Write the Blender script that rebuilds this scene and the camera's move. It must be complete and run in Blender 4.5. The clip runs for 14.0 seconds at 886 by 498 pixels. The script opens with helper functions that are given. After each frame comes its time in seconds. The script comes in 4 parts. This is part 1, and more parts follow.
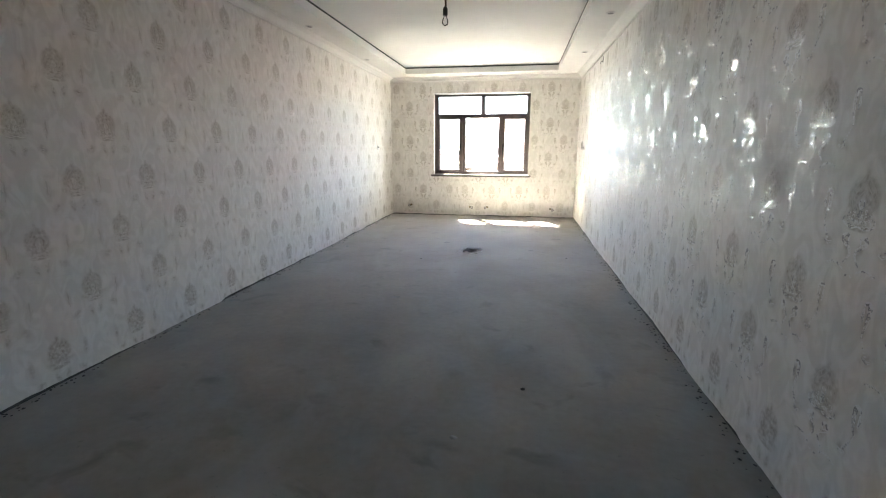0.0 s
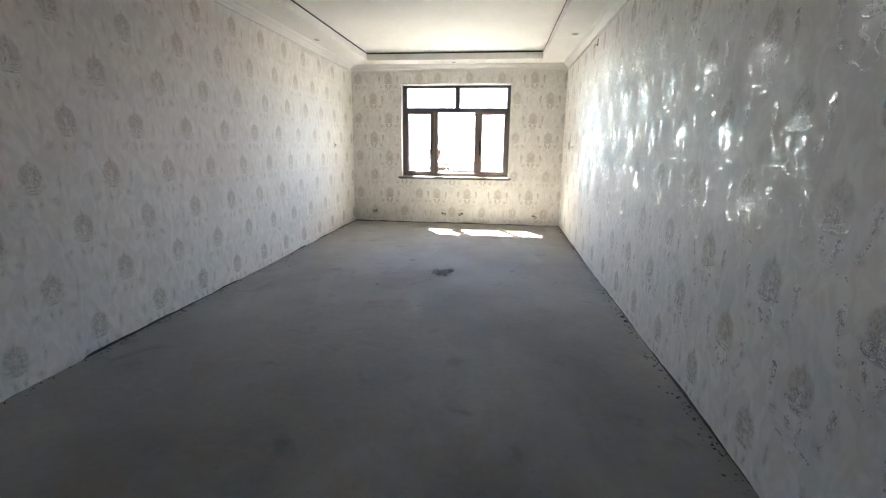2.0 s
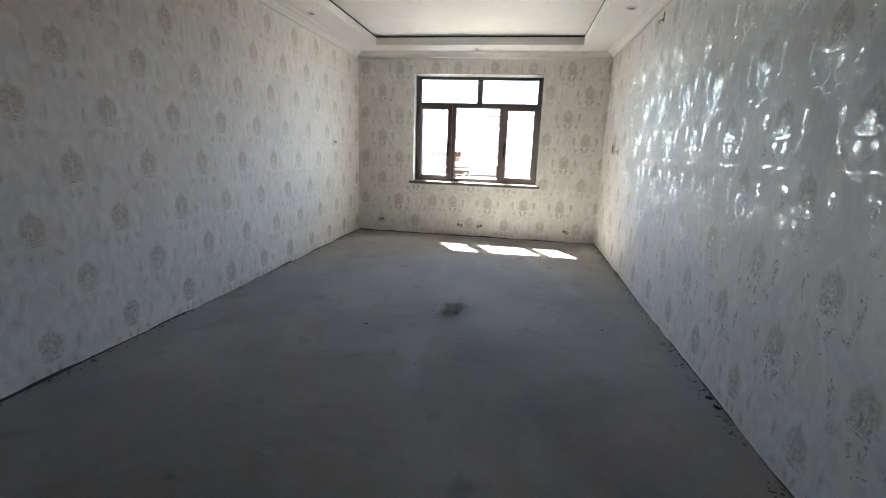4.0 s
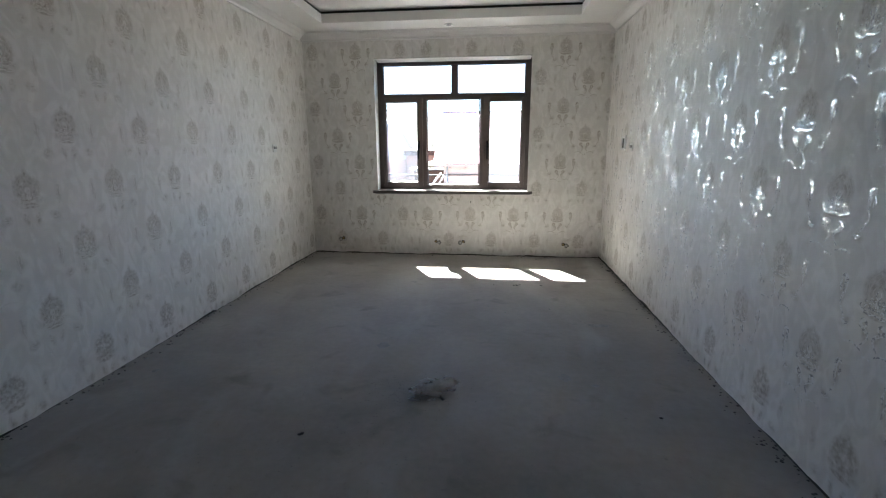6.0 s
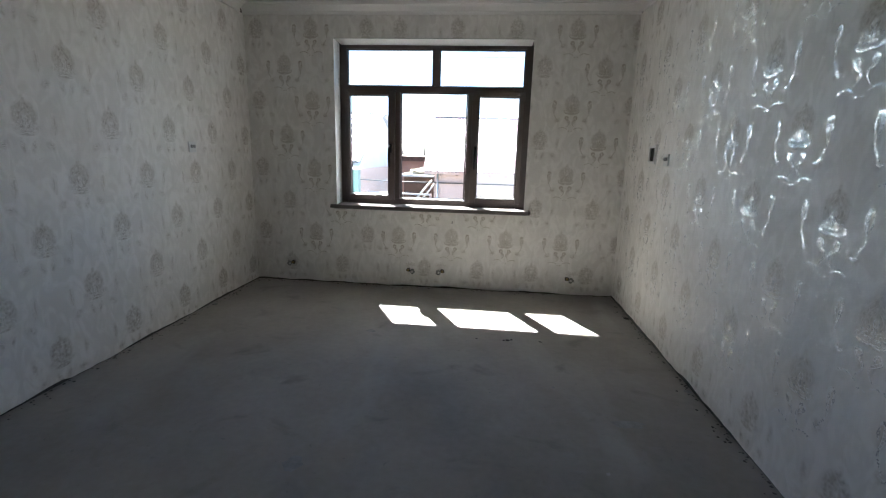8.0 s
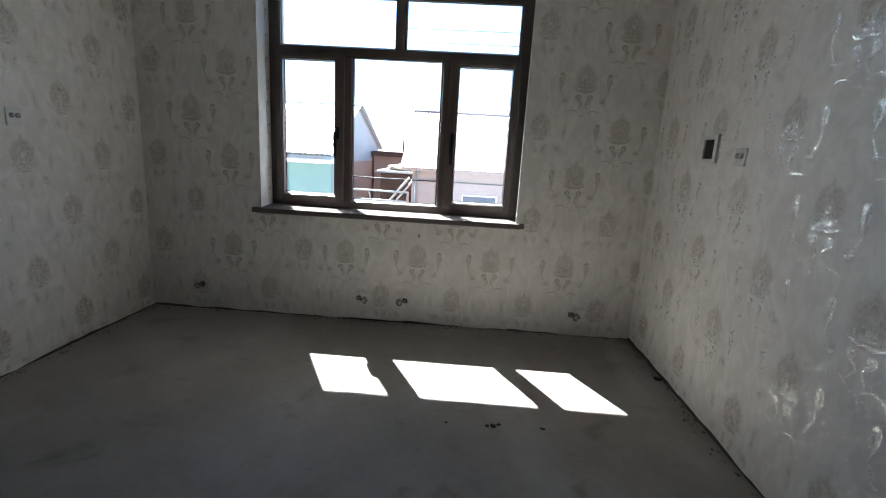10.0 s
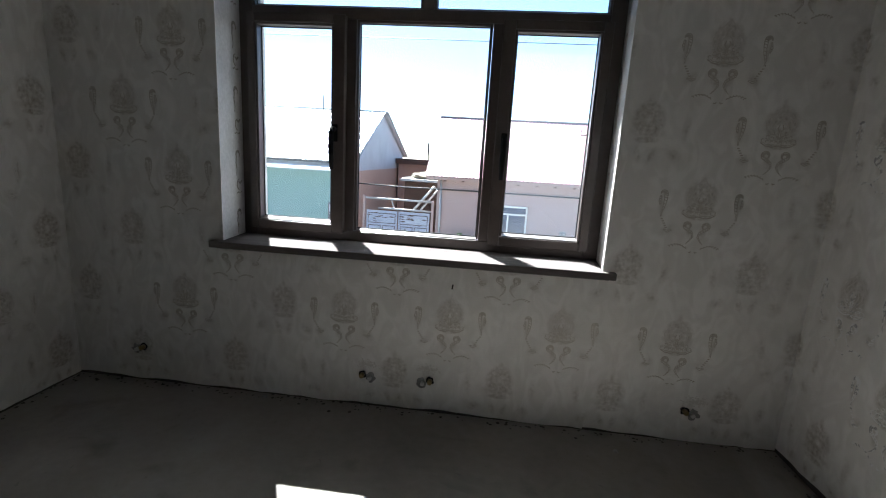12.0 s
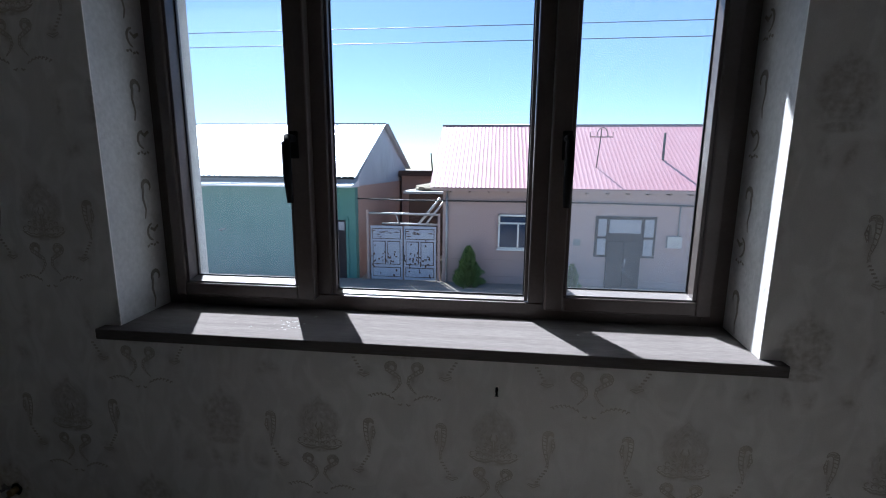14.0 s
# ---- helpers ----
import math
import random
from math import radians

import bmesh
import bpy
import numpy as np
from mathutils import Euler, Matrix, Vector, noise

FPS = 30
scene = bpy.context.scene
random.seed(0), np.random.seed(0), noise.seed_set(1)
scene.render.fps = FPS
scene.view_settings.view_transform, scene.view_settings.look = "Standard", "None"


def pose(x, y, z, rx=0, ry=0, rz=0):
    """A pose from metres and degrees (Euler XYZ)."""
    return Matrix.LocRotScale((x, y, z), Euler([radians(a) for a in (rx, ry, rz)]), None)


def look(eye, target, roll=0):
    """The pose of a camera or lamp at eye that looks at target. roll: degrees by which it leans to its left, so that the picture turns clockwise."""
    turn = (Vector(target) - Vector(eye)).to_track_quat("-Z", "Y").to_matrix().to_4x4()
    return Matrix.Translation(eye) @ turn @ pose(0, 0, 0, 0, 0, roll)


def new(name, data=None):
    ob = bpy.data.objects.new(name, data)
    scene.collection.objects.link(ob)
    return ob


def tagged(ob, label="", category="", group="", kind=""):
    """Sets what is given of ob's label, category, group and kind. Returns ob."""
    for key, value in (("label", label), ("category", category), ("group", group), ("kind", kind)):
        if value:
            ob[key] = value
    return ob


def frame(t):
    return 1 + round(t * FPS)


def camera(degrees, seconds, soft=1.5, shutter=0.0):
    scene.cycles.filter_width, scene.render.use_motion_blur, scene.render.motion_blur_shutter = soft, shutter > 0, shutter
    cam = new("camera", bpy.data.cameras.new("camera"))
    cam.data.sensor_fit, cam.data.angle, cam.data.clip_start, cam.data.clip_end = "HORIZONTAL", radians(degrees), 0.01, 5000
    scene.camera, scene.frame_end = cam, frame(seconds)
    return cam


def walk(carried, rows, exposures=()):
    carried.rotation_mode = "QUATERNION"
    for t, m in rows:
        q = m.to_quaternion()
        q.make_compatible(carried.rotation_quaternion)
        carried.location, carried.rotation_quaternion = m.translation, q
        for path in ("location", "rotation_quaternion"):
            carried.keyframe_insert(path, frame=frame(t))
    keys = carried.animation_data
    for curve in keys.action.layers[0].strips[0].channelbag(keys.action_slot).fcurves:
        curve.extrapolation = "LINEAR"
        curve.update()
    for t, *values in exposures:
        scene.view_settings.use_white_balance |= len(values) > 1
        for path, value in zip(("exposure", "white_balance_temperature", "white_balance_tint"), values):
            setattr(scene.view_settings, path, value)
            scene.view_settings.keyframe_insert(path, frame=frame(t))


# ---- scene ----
cam = camera(89.1, 14.0, soft=1.1)
PATH = [
    (0, (0.801, -9.408, 1.389), (0.479, -7.483, 0.951), 0.1),
    (0.5, (0.778, -9.098, 1.378), (0.573, -7.155, 0.947), -0.1),
    (1, (0.765, -8.844, 1.385), (0.63, -6.9, 0.933), -0.9),
    (1.5, (0.816, -8.514, 1.387), (0.555, -6.576, 0.966), 0.5),
    (2, (0.792, -8.249, 1.396), (0.562, -6.312, 0.951), 0.6),
    (2.5, (0.745, -7.93, 1.384), (0.576, -5.98, 0.969), 0.7),
    (3, (0.723, -7.649, 1.37), (0.457, -5.709, 0.962), 2.0),
    (3.2, (0.715, -7.566, 1.361), (0.404, -5.636, 0.94), 2.1),
    (5.3, (0.598, -6.211, 1.385), (0.33, -4.28, 0.936), 1.3),
    (5.5, (0.563, -6.101, 1.387), (0.354, -4.166, 0.926), -0.1),
    (6, (0.526, -5.814, 1.402), (0.314, -3.875, 0.96), -0.2),
    (6.5, (0.541, -5.504, 1.417), (0.219, -3.573, 1.007), 1.6),
    (7, (0.521, -5.221, 1.384), (0.382, -3.267, 0.984), 1.7),
    (7.5, (0.529, -4.914, 1.421), (0.496, -2.963, 0.983), 0.6),
    (8, (0.58, -4.578, 1.397), (0.402, -2.63, 0.983), 1.6),
    (8.2, (0.551, -4.49, 1.386), (0.37, -2.547, 0.946), 1.6),
    (10.3, (0.589, -3.143, 1.326), (0.514, -1.189, 0.907), 3.2),
    (10.5, (0.575, -3.025, 1.319), (0.499, -1.073, 0.892), 2.9),
    (11, (0.506, -2.772, 1.346), (0.266, -0.832, 0.921), 1.5),
    (11.5, (0.475, -2.452, 1.35), (0.153, -0.518, 0.958), 3.2),
    (12, (0.407, -2.177, 1.337), (0.212, -0.226, 0.942), 3.4),
    (12.5, (0.328, -1.919, 1.353), (0.089, 0.025, 0.946), 1.6),
    (13, (0.317, -1.622, 1.344), (-0.024, 0.316, 0.983), 2.2),
    (13.5, (0.328, -1.428, 1.356), (-0.02, 0.498, 0.946), 0.8),
    (14, (0.231, -1.263, 1.364), (0.004, 0.692, 1.008), 0.5),
]
EXPOSURES = [(0.0, 6.17, 6600, 10), (1.0, 6.07, 6550, 10), (3.0, 5.47, 6300, 10), (5.5, 4.7, 6000, 10), (8.0, 3.98, 5850, 9), (10.5, 3.35, 5850, 9), (12.0, 2.86, 5700, 9), (12.5, 2.95, 5450, 9), (13.0, 2.47, 5400, 10), (13.5, 2.12, 5300, 11), (14.0, 1.87, 5350, 12)]
walk(cam, [(t, look(eye, target, roll)) for t, eye, target, roll in PATH], EXPOSURES)
SKY, SUN = 0.055, 5.0

# ---- light ----
SUN_WAY = Vector((0.385, -0.722, -1.0)).normalized()
world = bpy.data.worlds.new("sky")
scene.world = world
world.use_nodes = True
wn = world.node_tree
sky = wn.nodes.new("ShaderNodeTexSky")
sky.sky_type = "NISHITA"
sky.sun_disc = False
sky.sun_elevation = math.asin(-SUN_WAY.z)
sky.sun_rotation = math.atan2(-SUN_WAY.x, -SUN_WAY.y)
sky.air_density, sky.dust_density, sky.ozone_density = 0.85, 0.3, 2.0
wn.nodes["Background"].inputs["Strength"].default_value = SKY
wn.links.new(sky.outputs[0], wn.nodes["Background"].inputs["Color"])
sun = new("sun", bpy.data.lights.new("sun", "SUN"))
sun.data.energy, sun.data.angle, sun.data.color = SUN, radians(0.5), (1.0, 0.95, 0.87)
sun.matrix_world = look((-6, 12, 12), Vector((-6, 12, 12)) + SUN_WAY)


# ---- materials ----
def nodes_of(m):
    return m.node_tree.nodes, m.node_tree.links, m.node_tree.nodes["Principled BSDF"]


def surface(name, col, rough=0.8, var=0.12, big=1.5, fine=60.0, bump=0.15, metal=0.0, second=None, streak=(1, 1, 1), spec=0.5, depth=0.004):
    """A matte or glossy surface with stains at one scale, grain at another, and fine relief."""
    m = bpy.data.materials.new(name)
    m.use_nodes = True
    n, l, b = nodes_of(m)
    co = n.new("ShaderNodeTexCoord")
    mp = n.new("ShaderNodeMapping")
    mp.inputs["Scale"].default_value = streak
    l.new(co.outputs["Object"], mp.inputs["Vector"])
    a, f = n.new("ShaderNodeTexNoise"), n.new("ShaderNodeTexNoise")
    a.inputs["Scale"].default_value, a.inputs["Detail"].default_value, a.inputs["Roughness"].default_value = big, 8, 0.62
    f.inputs["Scale"].default_value, f.inputs["Detail"].default_value = fine, 4
    for t in (a, f):
        l.new(mp.outputs[0], t.inputs["Vector"])
    mix = n.new("ShaderNodeMix")
    mix.data_type = "RGBA"
    c2 = second or tuple(c * (1 - 2.6 * var) for c in col)
    ramp = n.new("ShaderNodeMapRange")
    ramp.inputs["From Min"].default_value, ramp.inputs["From Max"].default_value = 0.36, 0.68
    l.new(a.outputs["Fac"], ramp.inputs["Value"])
    l.new(ramp.outputs[0], mix.inputs["Factor"])
    mix.inputs["A"].default_value, mix.inputs["B"].default_value = (*col, 1), (*c2, 1)
    g = n.new("ShaderNodeMix")
    g.data_type, g.blend_type = "RGBA", "MULTIPLY"
    g.inputs["Factor"].default_value = 1.0
    gr = n.new("ShaderNodeMapRange")
    gr.inputs["From Min"].default_value, gr.inputs["From Max"].default_value = 0.3, 0.7
    gr.inputs["To Min"].default_value, gr.inputs["To Max"].default_value = 1 - var, 1 + var * 0.5
    l.new(f.outputs["Fac"], gr.inputs["Value"])
    l.new(mix.outputs["Result"], g.inputs["A"])
    l.new(gr.outputs[0], g.inputs["B"])
    l.new(g.outputs["Result"], b.inputs["Base Color"])
    rr = n.new("ShaderNodeMapRange")
    rr.inputs["To Min"].default_value, rr.inputs["To Max"].default_value = max(rough - 0.1, 0.02), min(rough + 0.1, 1)
    l.new(a.outputs["Fac"], rr.inputs["Value"])
    l.new(rr.outputs[0], b.inputs["Roughness"])
    b.inputs["Metallic"].default_value = metal
    b.inputs["Specular IOR Level"].default_value = spec
    bp = n.new("ShaderNodeBump")
    bp.inputs["Strength"].default_value, bp.inputs["Distance"].default_value = bump, depth
    l.new(f.outputs["Fac"], bp.inputs["Height"])
    l.new(bp.outputs[0], b.inputs["Normal"])
    return m


M = {}
M["paper"] = surface("wallpaper", (0.78, 0.775, 0.755), 0.62, 0.04, 3.0, 260, 0.35, depth=0.0012, second=(0.73, 0.725, 0.70), spec=0.35)
# one foil, with each wall's glint or dark reflection put into its colour
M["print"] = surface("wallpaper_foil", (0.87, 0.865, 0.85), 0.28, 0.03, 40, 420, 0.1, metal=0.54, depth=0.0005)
M["print_dimmed"] = surface("wallpaper_dimmed_foil", (0.80, 0.775, 0.73), 0.36, 0.05, 40, 420, 0.1, metal=0.35, depth=0.0005)
M["print_shaded"] = surface("wallpaper_shaded_foil", (0.55, 0.505, 0.435), 0.36, 0.08, 40, 420, 0.3, metal=0.5, depth=0.0008)
for key in ("print", "print_dimmed", "print_shaded"):
    n, l, b = nodes_of(M[key])
    geo, dent, bp = n.new("ShaderNodeNewGeometry"), n.new("ShaderNodeTexNoise"), n.new("ShaderNodeBump")
    dent.inputs["Scale"].default_value, dent.inputs["Detail"].default_value = 95.0, 3
    bp.inputs["Strength"].default_value, bp.inputs["Distance"].default_value = 0.3, 0.005
    l.new(geo.outputs["Position"], dent.inputs["Vector"])
    l.new(dent.outputs["Fac"], bp.inputs["Height"])
    l.new(b.inputs["Normal"].links[0].from_socket, bp.inputs["Normal"])
    l.new(bp.outputs[0], b.inputs["Normal"])
M["medallion"] = surface("wallpaper_medallion", (0.60, 0.565, 0.515), 0.7, 0.08, 30, 300, 0.6, depth=0.0015, second=(0.68, 0.65, 0.60), spec=0.25)
M["scroll"] = surface("tan_wallpaper_scroll", (0.20, 0.18, 0.145), 0.5, 0.1, 30, 300, 0.5)
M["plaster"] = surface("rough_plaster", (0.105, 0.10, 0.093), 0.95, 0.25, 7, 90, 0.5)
M["white"] = surface("white_ceiling_paint", (0.82, 0.81, 0.78), 0.7, 0.02, 2, 120, 0.08)
M["skim"] = surface("white_skim_plaster", (0.35, 0.345, 0.33), 0.85, 0.2, 9, 60, 0.5)
M["reveal"] = surface("scuffed_white_reveal", (0.54, 0.535, 0.52), 0.8, 0.12, 7, 60, 0.4, second=(0.47, 0.465, 0.445))
M["screed"] = surface("cement_screed", (0.295, 0.272, 0.242), 0.8, 0.07, 0.9, 22, 0.14, second=(0.198, 0.184, 0.162), depth=0.005, spec=0.22)


def add_screed_wear(m):
    """Trowel sweeps, pale scuffs and dark damp blots on the screed, under a film of fine dust."""
    n, l, b = nodes_of(m)
    co = n.new("ShaderNodeTexCoord")
    col = b.inputs["Base Color"].links[0].from_socket
    for scale, stretch, lo, hi, tint, amount in ((1.7, (1, 0.45, 1), 0.56, 0.72, (0.36, 0.35, 0.33), 0.45), (2.9, (1, 1.3, 1), 0.60, 0.74, (0.085, 0.088, 0.08), 0.5), (9.0, (0.35, 1.6, 1), 0.60, 0.80, (0.29, 0.285, 0.27), 0.35), (31.0, (1, 1, 1), 0.66, 0.74, (0.10, 0.10, 0.09), 0.35)):
        mp, t, r, mix = n.new("ShaderNodeMapping"), n.new("ShaderNodeTexNoise"), n.new("ShaderNodeMapRange"), n.new("ShaderNodeMix")
        mp.inputs["Scale"].default_value, mp.inputs["Location"].default_value = stretch, (scale, 2 * scale, 0)
        mp.inputs["Rotation"].default_value = (0, 0, 0.3 * scale)
        t.inputs["Scale"].default_value, t.inputs["Detail"].default_value, t.inputs["Distortion"].default_value = scale, 6, 0.6
        r.inputs["From Min"].default_value, r.inputs["From Max"].default_value, r.inputs["To Max"].default_value = lo, hi, amount
        mix.data_type = "RGBA"
        mix.inputs["B"].default_value = (*tint, 1)
        l.new(co.outputs["Object"], mp.inputs["Vector"])
        l.new(mp.outputs[0], t.inputs["Vector"])
        l.new(t.outputs["Fac"], r.inputs["Value"])
        l.new(r.outputs[0], mix.inputs["Factor"])
        l.new(col, mix.inputs["A"])
        col = mix.outputs["Result"]
    # grey dirt trodden in round the heap of rubbish
    for x, y, reach, amount in ((0.06, -3.44, 0.34, 0.4), (-0.3, -3.95, 0.42, 0.25)):
        d, t, add, r, mix = n.new("ShaderNodeVectorMath"), n.new("ShaderNodeTexNoise"), n.new("ShaderNodeMath"), n.new("ShaderNodeMapRange"), n.new("ShaderNodeMix")
        d.operation, d.inputs[1].default_value = "DISTANCE", (x, y, 0)
        t.inputs["Scale"].default_value, t.inputs["Detail"].default_value = 8.0, 6
        add.operation, add.inputs[1].default_value = "MULTIPLY_ADD", 0.45
        r.inputs["From Min"].default_value, r.inputs["From Max"].default_value = reach + 0.16, 0.12
        r.inputs["To Max"].default_value = amount
        mix.data_type = "RGBA"
        mix.inputs["B"].default_value = (0.10, 0.095, 0.085, 1)
        l.new(co.outputs["Object"], d.inputs[0])
        l.new(co.outputs["Object"], t.inputs["Vector"])
        l.new(t.outputs["Fac"], add.inputs[0])
        l.new(d.outputs["Value"], add.inputs[2])
        l.new(add.outputs[0], r.inputs["Value"])
        l.new(r.outputs[0], mix.inputs["Factor"])
        l.new(col, mix.inputs["A"])
        col = mix.outputs["Result"]
    l.new(col, b.inputs["Base Color"])
    b.inputs["Sheen Weight"].default_value, b.inputs["Sheen Roughness"].default_value = 0.35, 0.45
    b.inputs["Sheen Tint"].default_value = (1.0, 0.96, 0.92, 1)


add_screed_wear(M["screed"])
M["splash"] = surface("dried_plaster_splash", (0.285, 0.28, 0.27), 0.9, 0.1, 12, 60, 0.3)
M["profile"] = surface("black_shadow_profile", (0.02, 0.02, 0.02), 0.6, 0.05, 5, 60, 0.05)
M["frame"] = surface("brown_window_profile", (0.105, 0.085, 0.075), 0.36, 0.10, 5, 90, 0.05)
M["gasket"] = surface("black_rubber_gasket", (0.012, 0.012, 0.013), 0.6, 0.05, 5, 90, 0.05)
M["handle"] = surface("matt_black_handle", (0.008, 0.008, 0.008), 0.85, 0.05, 5, 90, 0.05, spec=0.12)
# frame brown made paler, so the lower bead seems to catch the sun
M["bead"] = surface("sunlit_glazing_bead", (0.2, 0.185, 0.175), 0.35, 0.05, 5, 90, 0.05)
M["sill"] = surface("wood_grain_sill", (0.15, 0.137, 0.13), 0.9, 0.22, 3, 40, 0.12, streak=(0.6, 7, 7), second=(0.115, 0.104, 0.099), spec=0.02)
M["black"] = surface("black_hollow", (0.01, 0.01, 0.01), 0.9, 0.1, 5, 60, 0.1)
M["plate"] = surface("white_plastic_plate", (0.72, 0.72, 0.70), 0.35, 0.02, 5, 60, 0.03)
M["greyplate"] = surface("grey_plastic", (0.22, 0.22, 0.22), 0.4, 0.04, 5, 60, 0.03)
M["brass"] = surface("tarnished_brass", (0.36, 0.27, 0.13), 0.4, 0.12, 20, 120, 0.1, metal=0.8)
M["pipe"] = surface("white_plastic_pipe", (0.6, 0.59, 0.56), 0.45, 0.05, 20, 120, 0.05)
M["scrap"] = surface("torn_paper_and_plaster", (0.88, 0.875, 0.86), 0.85, 0.08, 40, 200, 0.4)
M["dust"] = surface("grey_brown_dust", (0.125, 0.12, 0.108), 0.95, 0.2, 40, 200, 0.3)
M["soot"] = surface("dark_litter", (0.035, 0.035, 0.033), 0.95, 0.2, 40, 200, 0.4)
M["wire"] = surface("black_cable", (0.02, 0.02, 0.02), 0.5, 0.05, 20, 100, 0.03)
M["teal"] = surface("teal_lime_wash", (0.11, 0.245, 0.21), 0.9, 0.08, 0.7, 14, 0.3, second=(0.135, 0.27, 0.235), depth=0.01)
M["mud"] = surface("pinkish_mud_render", (0.48, 0.325, 0.255), 0.95, 0.12, 0.8, 12, 0.4, second=(0.40, 0.27, 0.21), depth=0.01)
M["render"] = surface("grey_mauve_render", (0.41, 0.30, 0.28), 0.92, 0.08, 0.5, 12, 0.3, second=(0.42, 0.33, 0.30), depth=0.01)
M["pink"] = surface("pink_painted_sheet", (0.41, 0.195, 0.212), 0.5, 0.04, 0.5, 9, 0.05, second=(0.43, 0.22, 0.235))
M["zinc"] = surface("pale_zinc_sheet", (0.80, 0.82, 0.84), 0.42, 0.05, 0.4, 8, 0.05, metal=0.15)
M["slate"] = surface("blue_grey_gable_sheet", (0.50, 0.53, 0.57), 0.6, 0.08, 0.8, 10, 0.1)
M["oldblue"] = surface("flaking_white_blue_paint", (0.47, 0.49, 0.55), 0.8, 0.08, 3.2, 30, 0.5, second=(0.40, 0.42, 0.49))
# bare-metal brown, also the painted shade of gate grooves and canopy
M["rust_and_shade"] = surface("brown_metal_and_shade", (0.13, 0.075, 0.05), 0.85, 0.2, 6, 50, 0.4)
M["steel"] = surface("pale_galvanised_steel", (0.5, 0.49, 0.48), 0.5, 0.1, 6, 50, 0.1, metal=0.4)
M["darkwood"] = surface("dark_brown_door_wood", (0.05, 0.042, 0.042), 0.8, 0.12, 3, 40, 0.1, spec=0.2)
M["lace"] = surface("curtained_glass", (0.42, 0.43, 0.46), 0.2, 0.2, 14, 60, 0.05, second=(0.22, 0.23, 0.27))
M["darkglass"] = surface("dark_window_glass", (0.03, 0.05, 0.10), 0.08, 0.1, 3, 20, 0.0)
M["asphalt"] = surface("dusty_street", (0.27, 0.235, 0.195), 0.95, 0.12, 0.6, 18, 0.4, second=(0.32, 0.28, 0.23), depth=0.01)
M["earth"] = surface("dry_earth", (0.24, 0.205, 0.16), 0.95, 0.15, 0.15, 8, 0.4, second=(0.30, 0.26, 0.20), depth=0.02)
M["leaf"] = surface("conifer_green", (0.10, 0.17, 0.05), 0.7, 0.25, 6, 40, 0.2, second=(0.17, 0.235, 0.075))
M["bark"] = surface("conifer_bark", (0.12, 0.08, 0.05), 0.9, 0.2, 10, 60, 0.4)
M["straw"] = surface("straw_bundle", (0.42, 0.36, 0.26), 0.95, 0.25, 8, 60, 0.6)


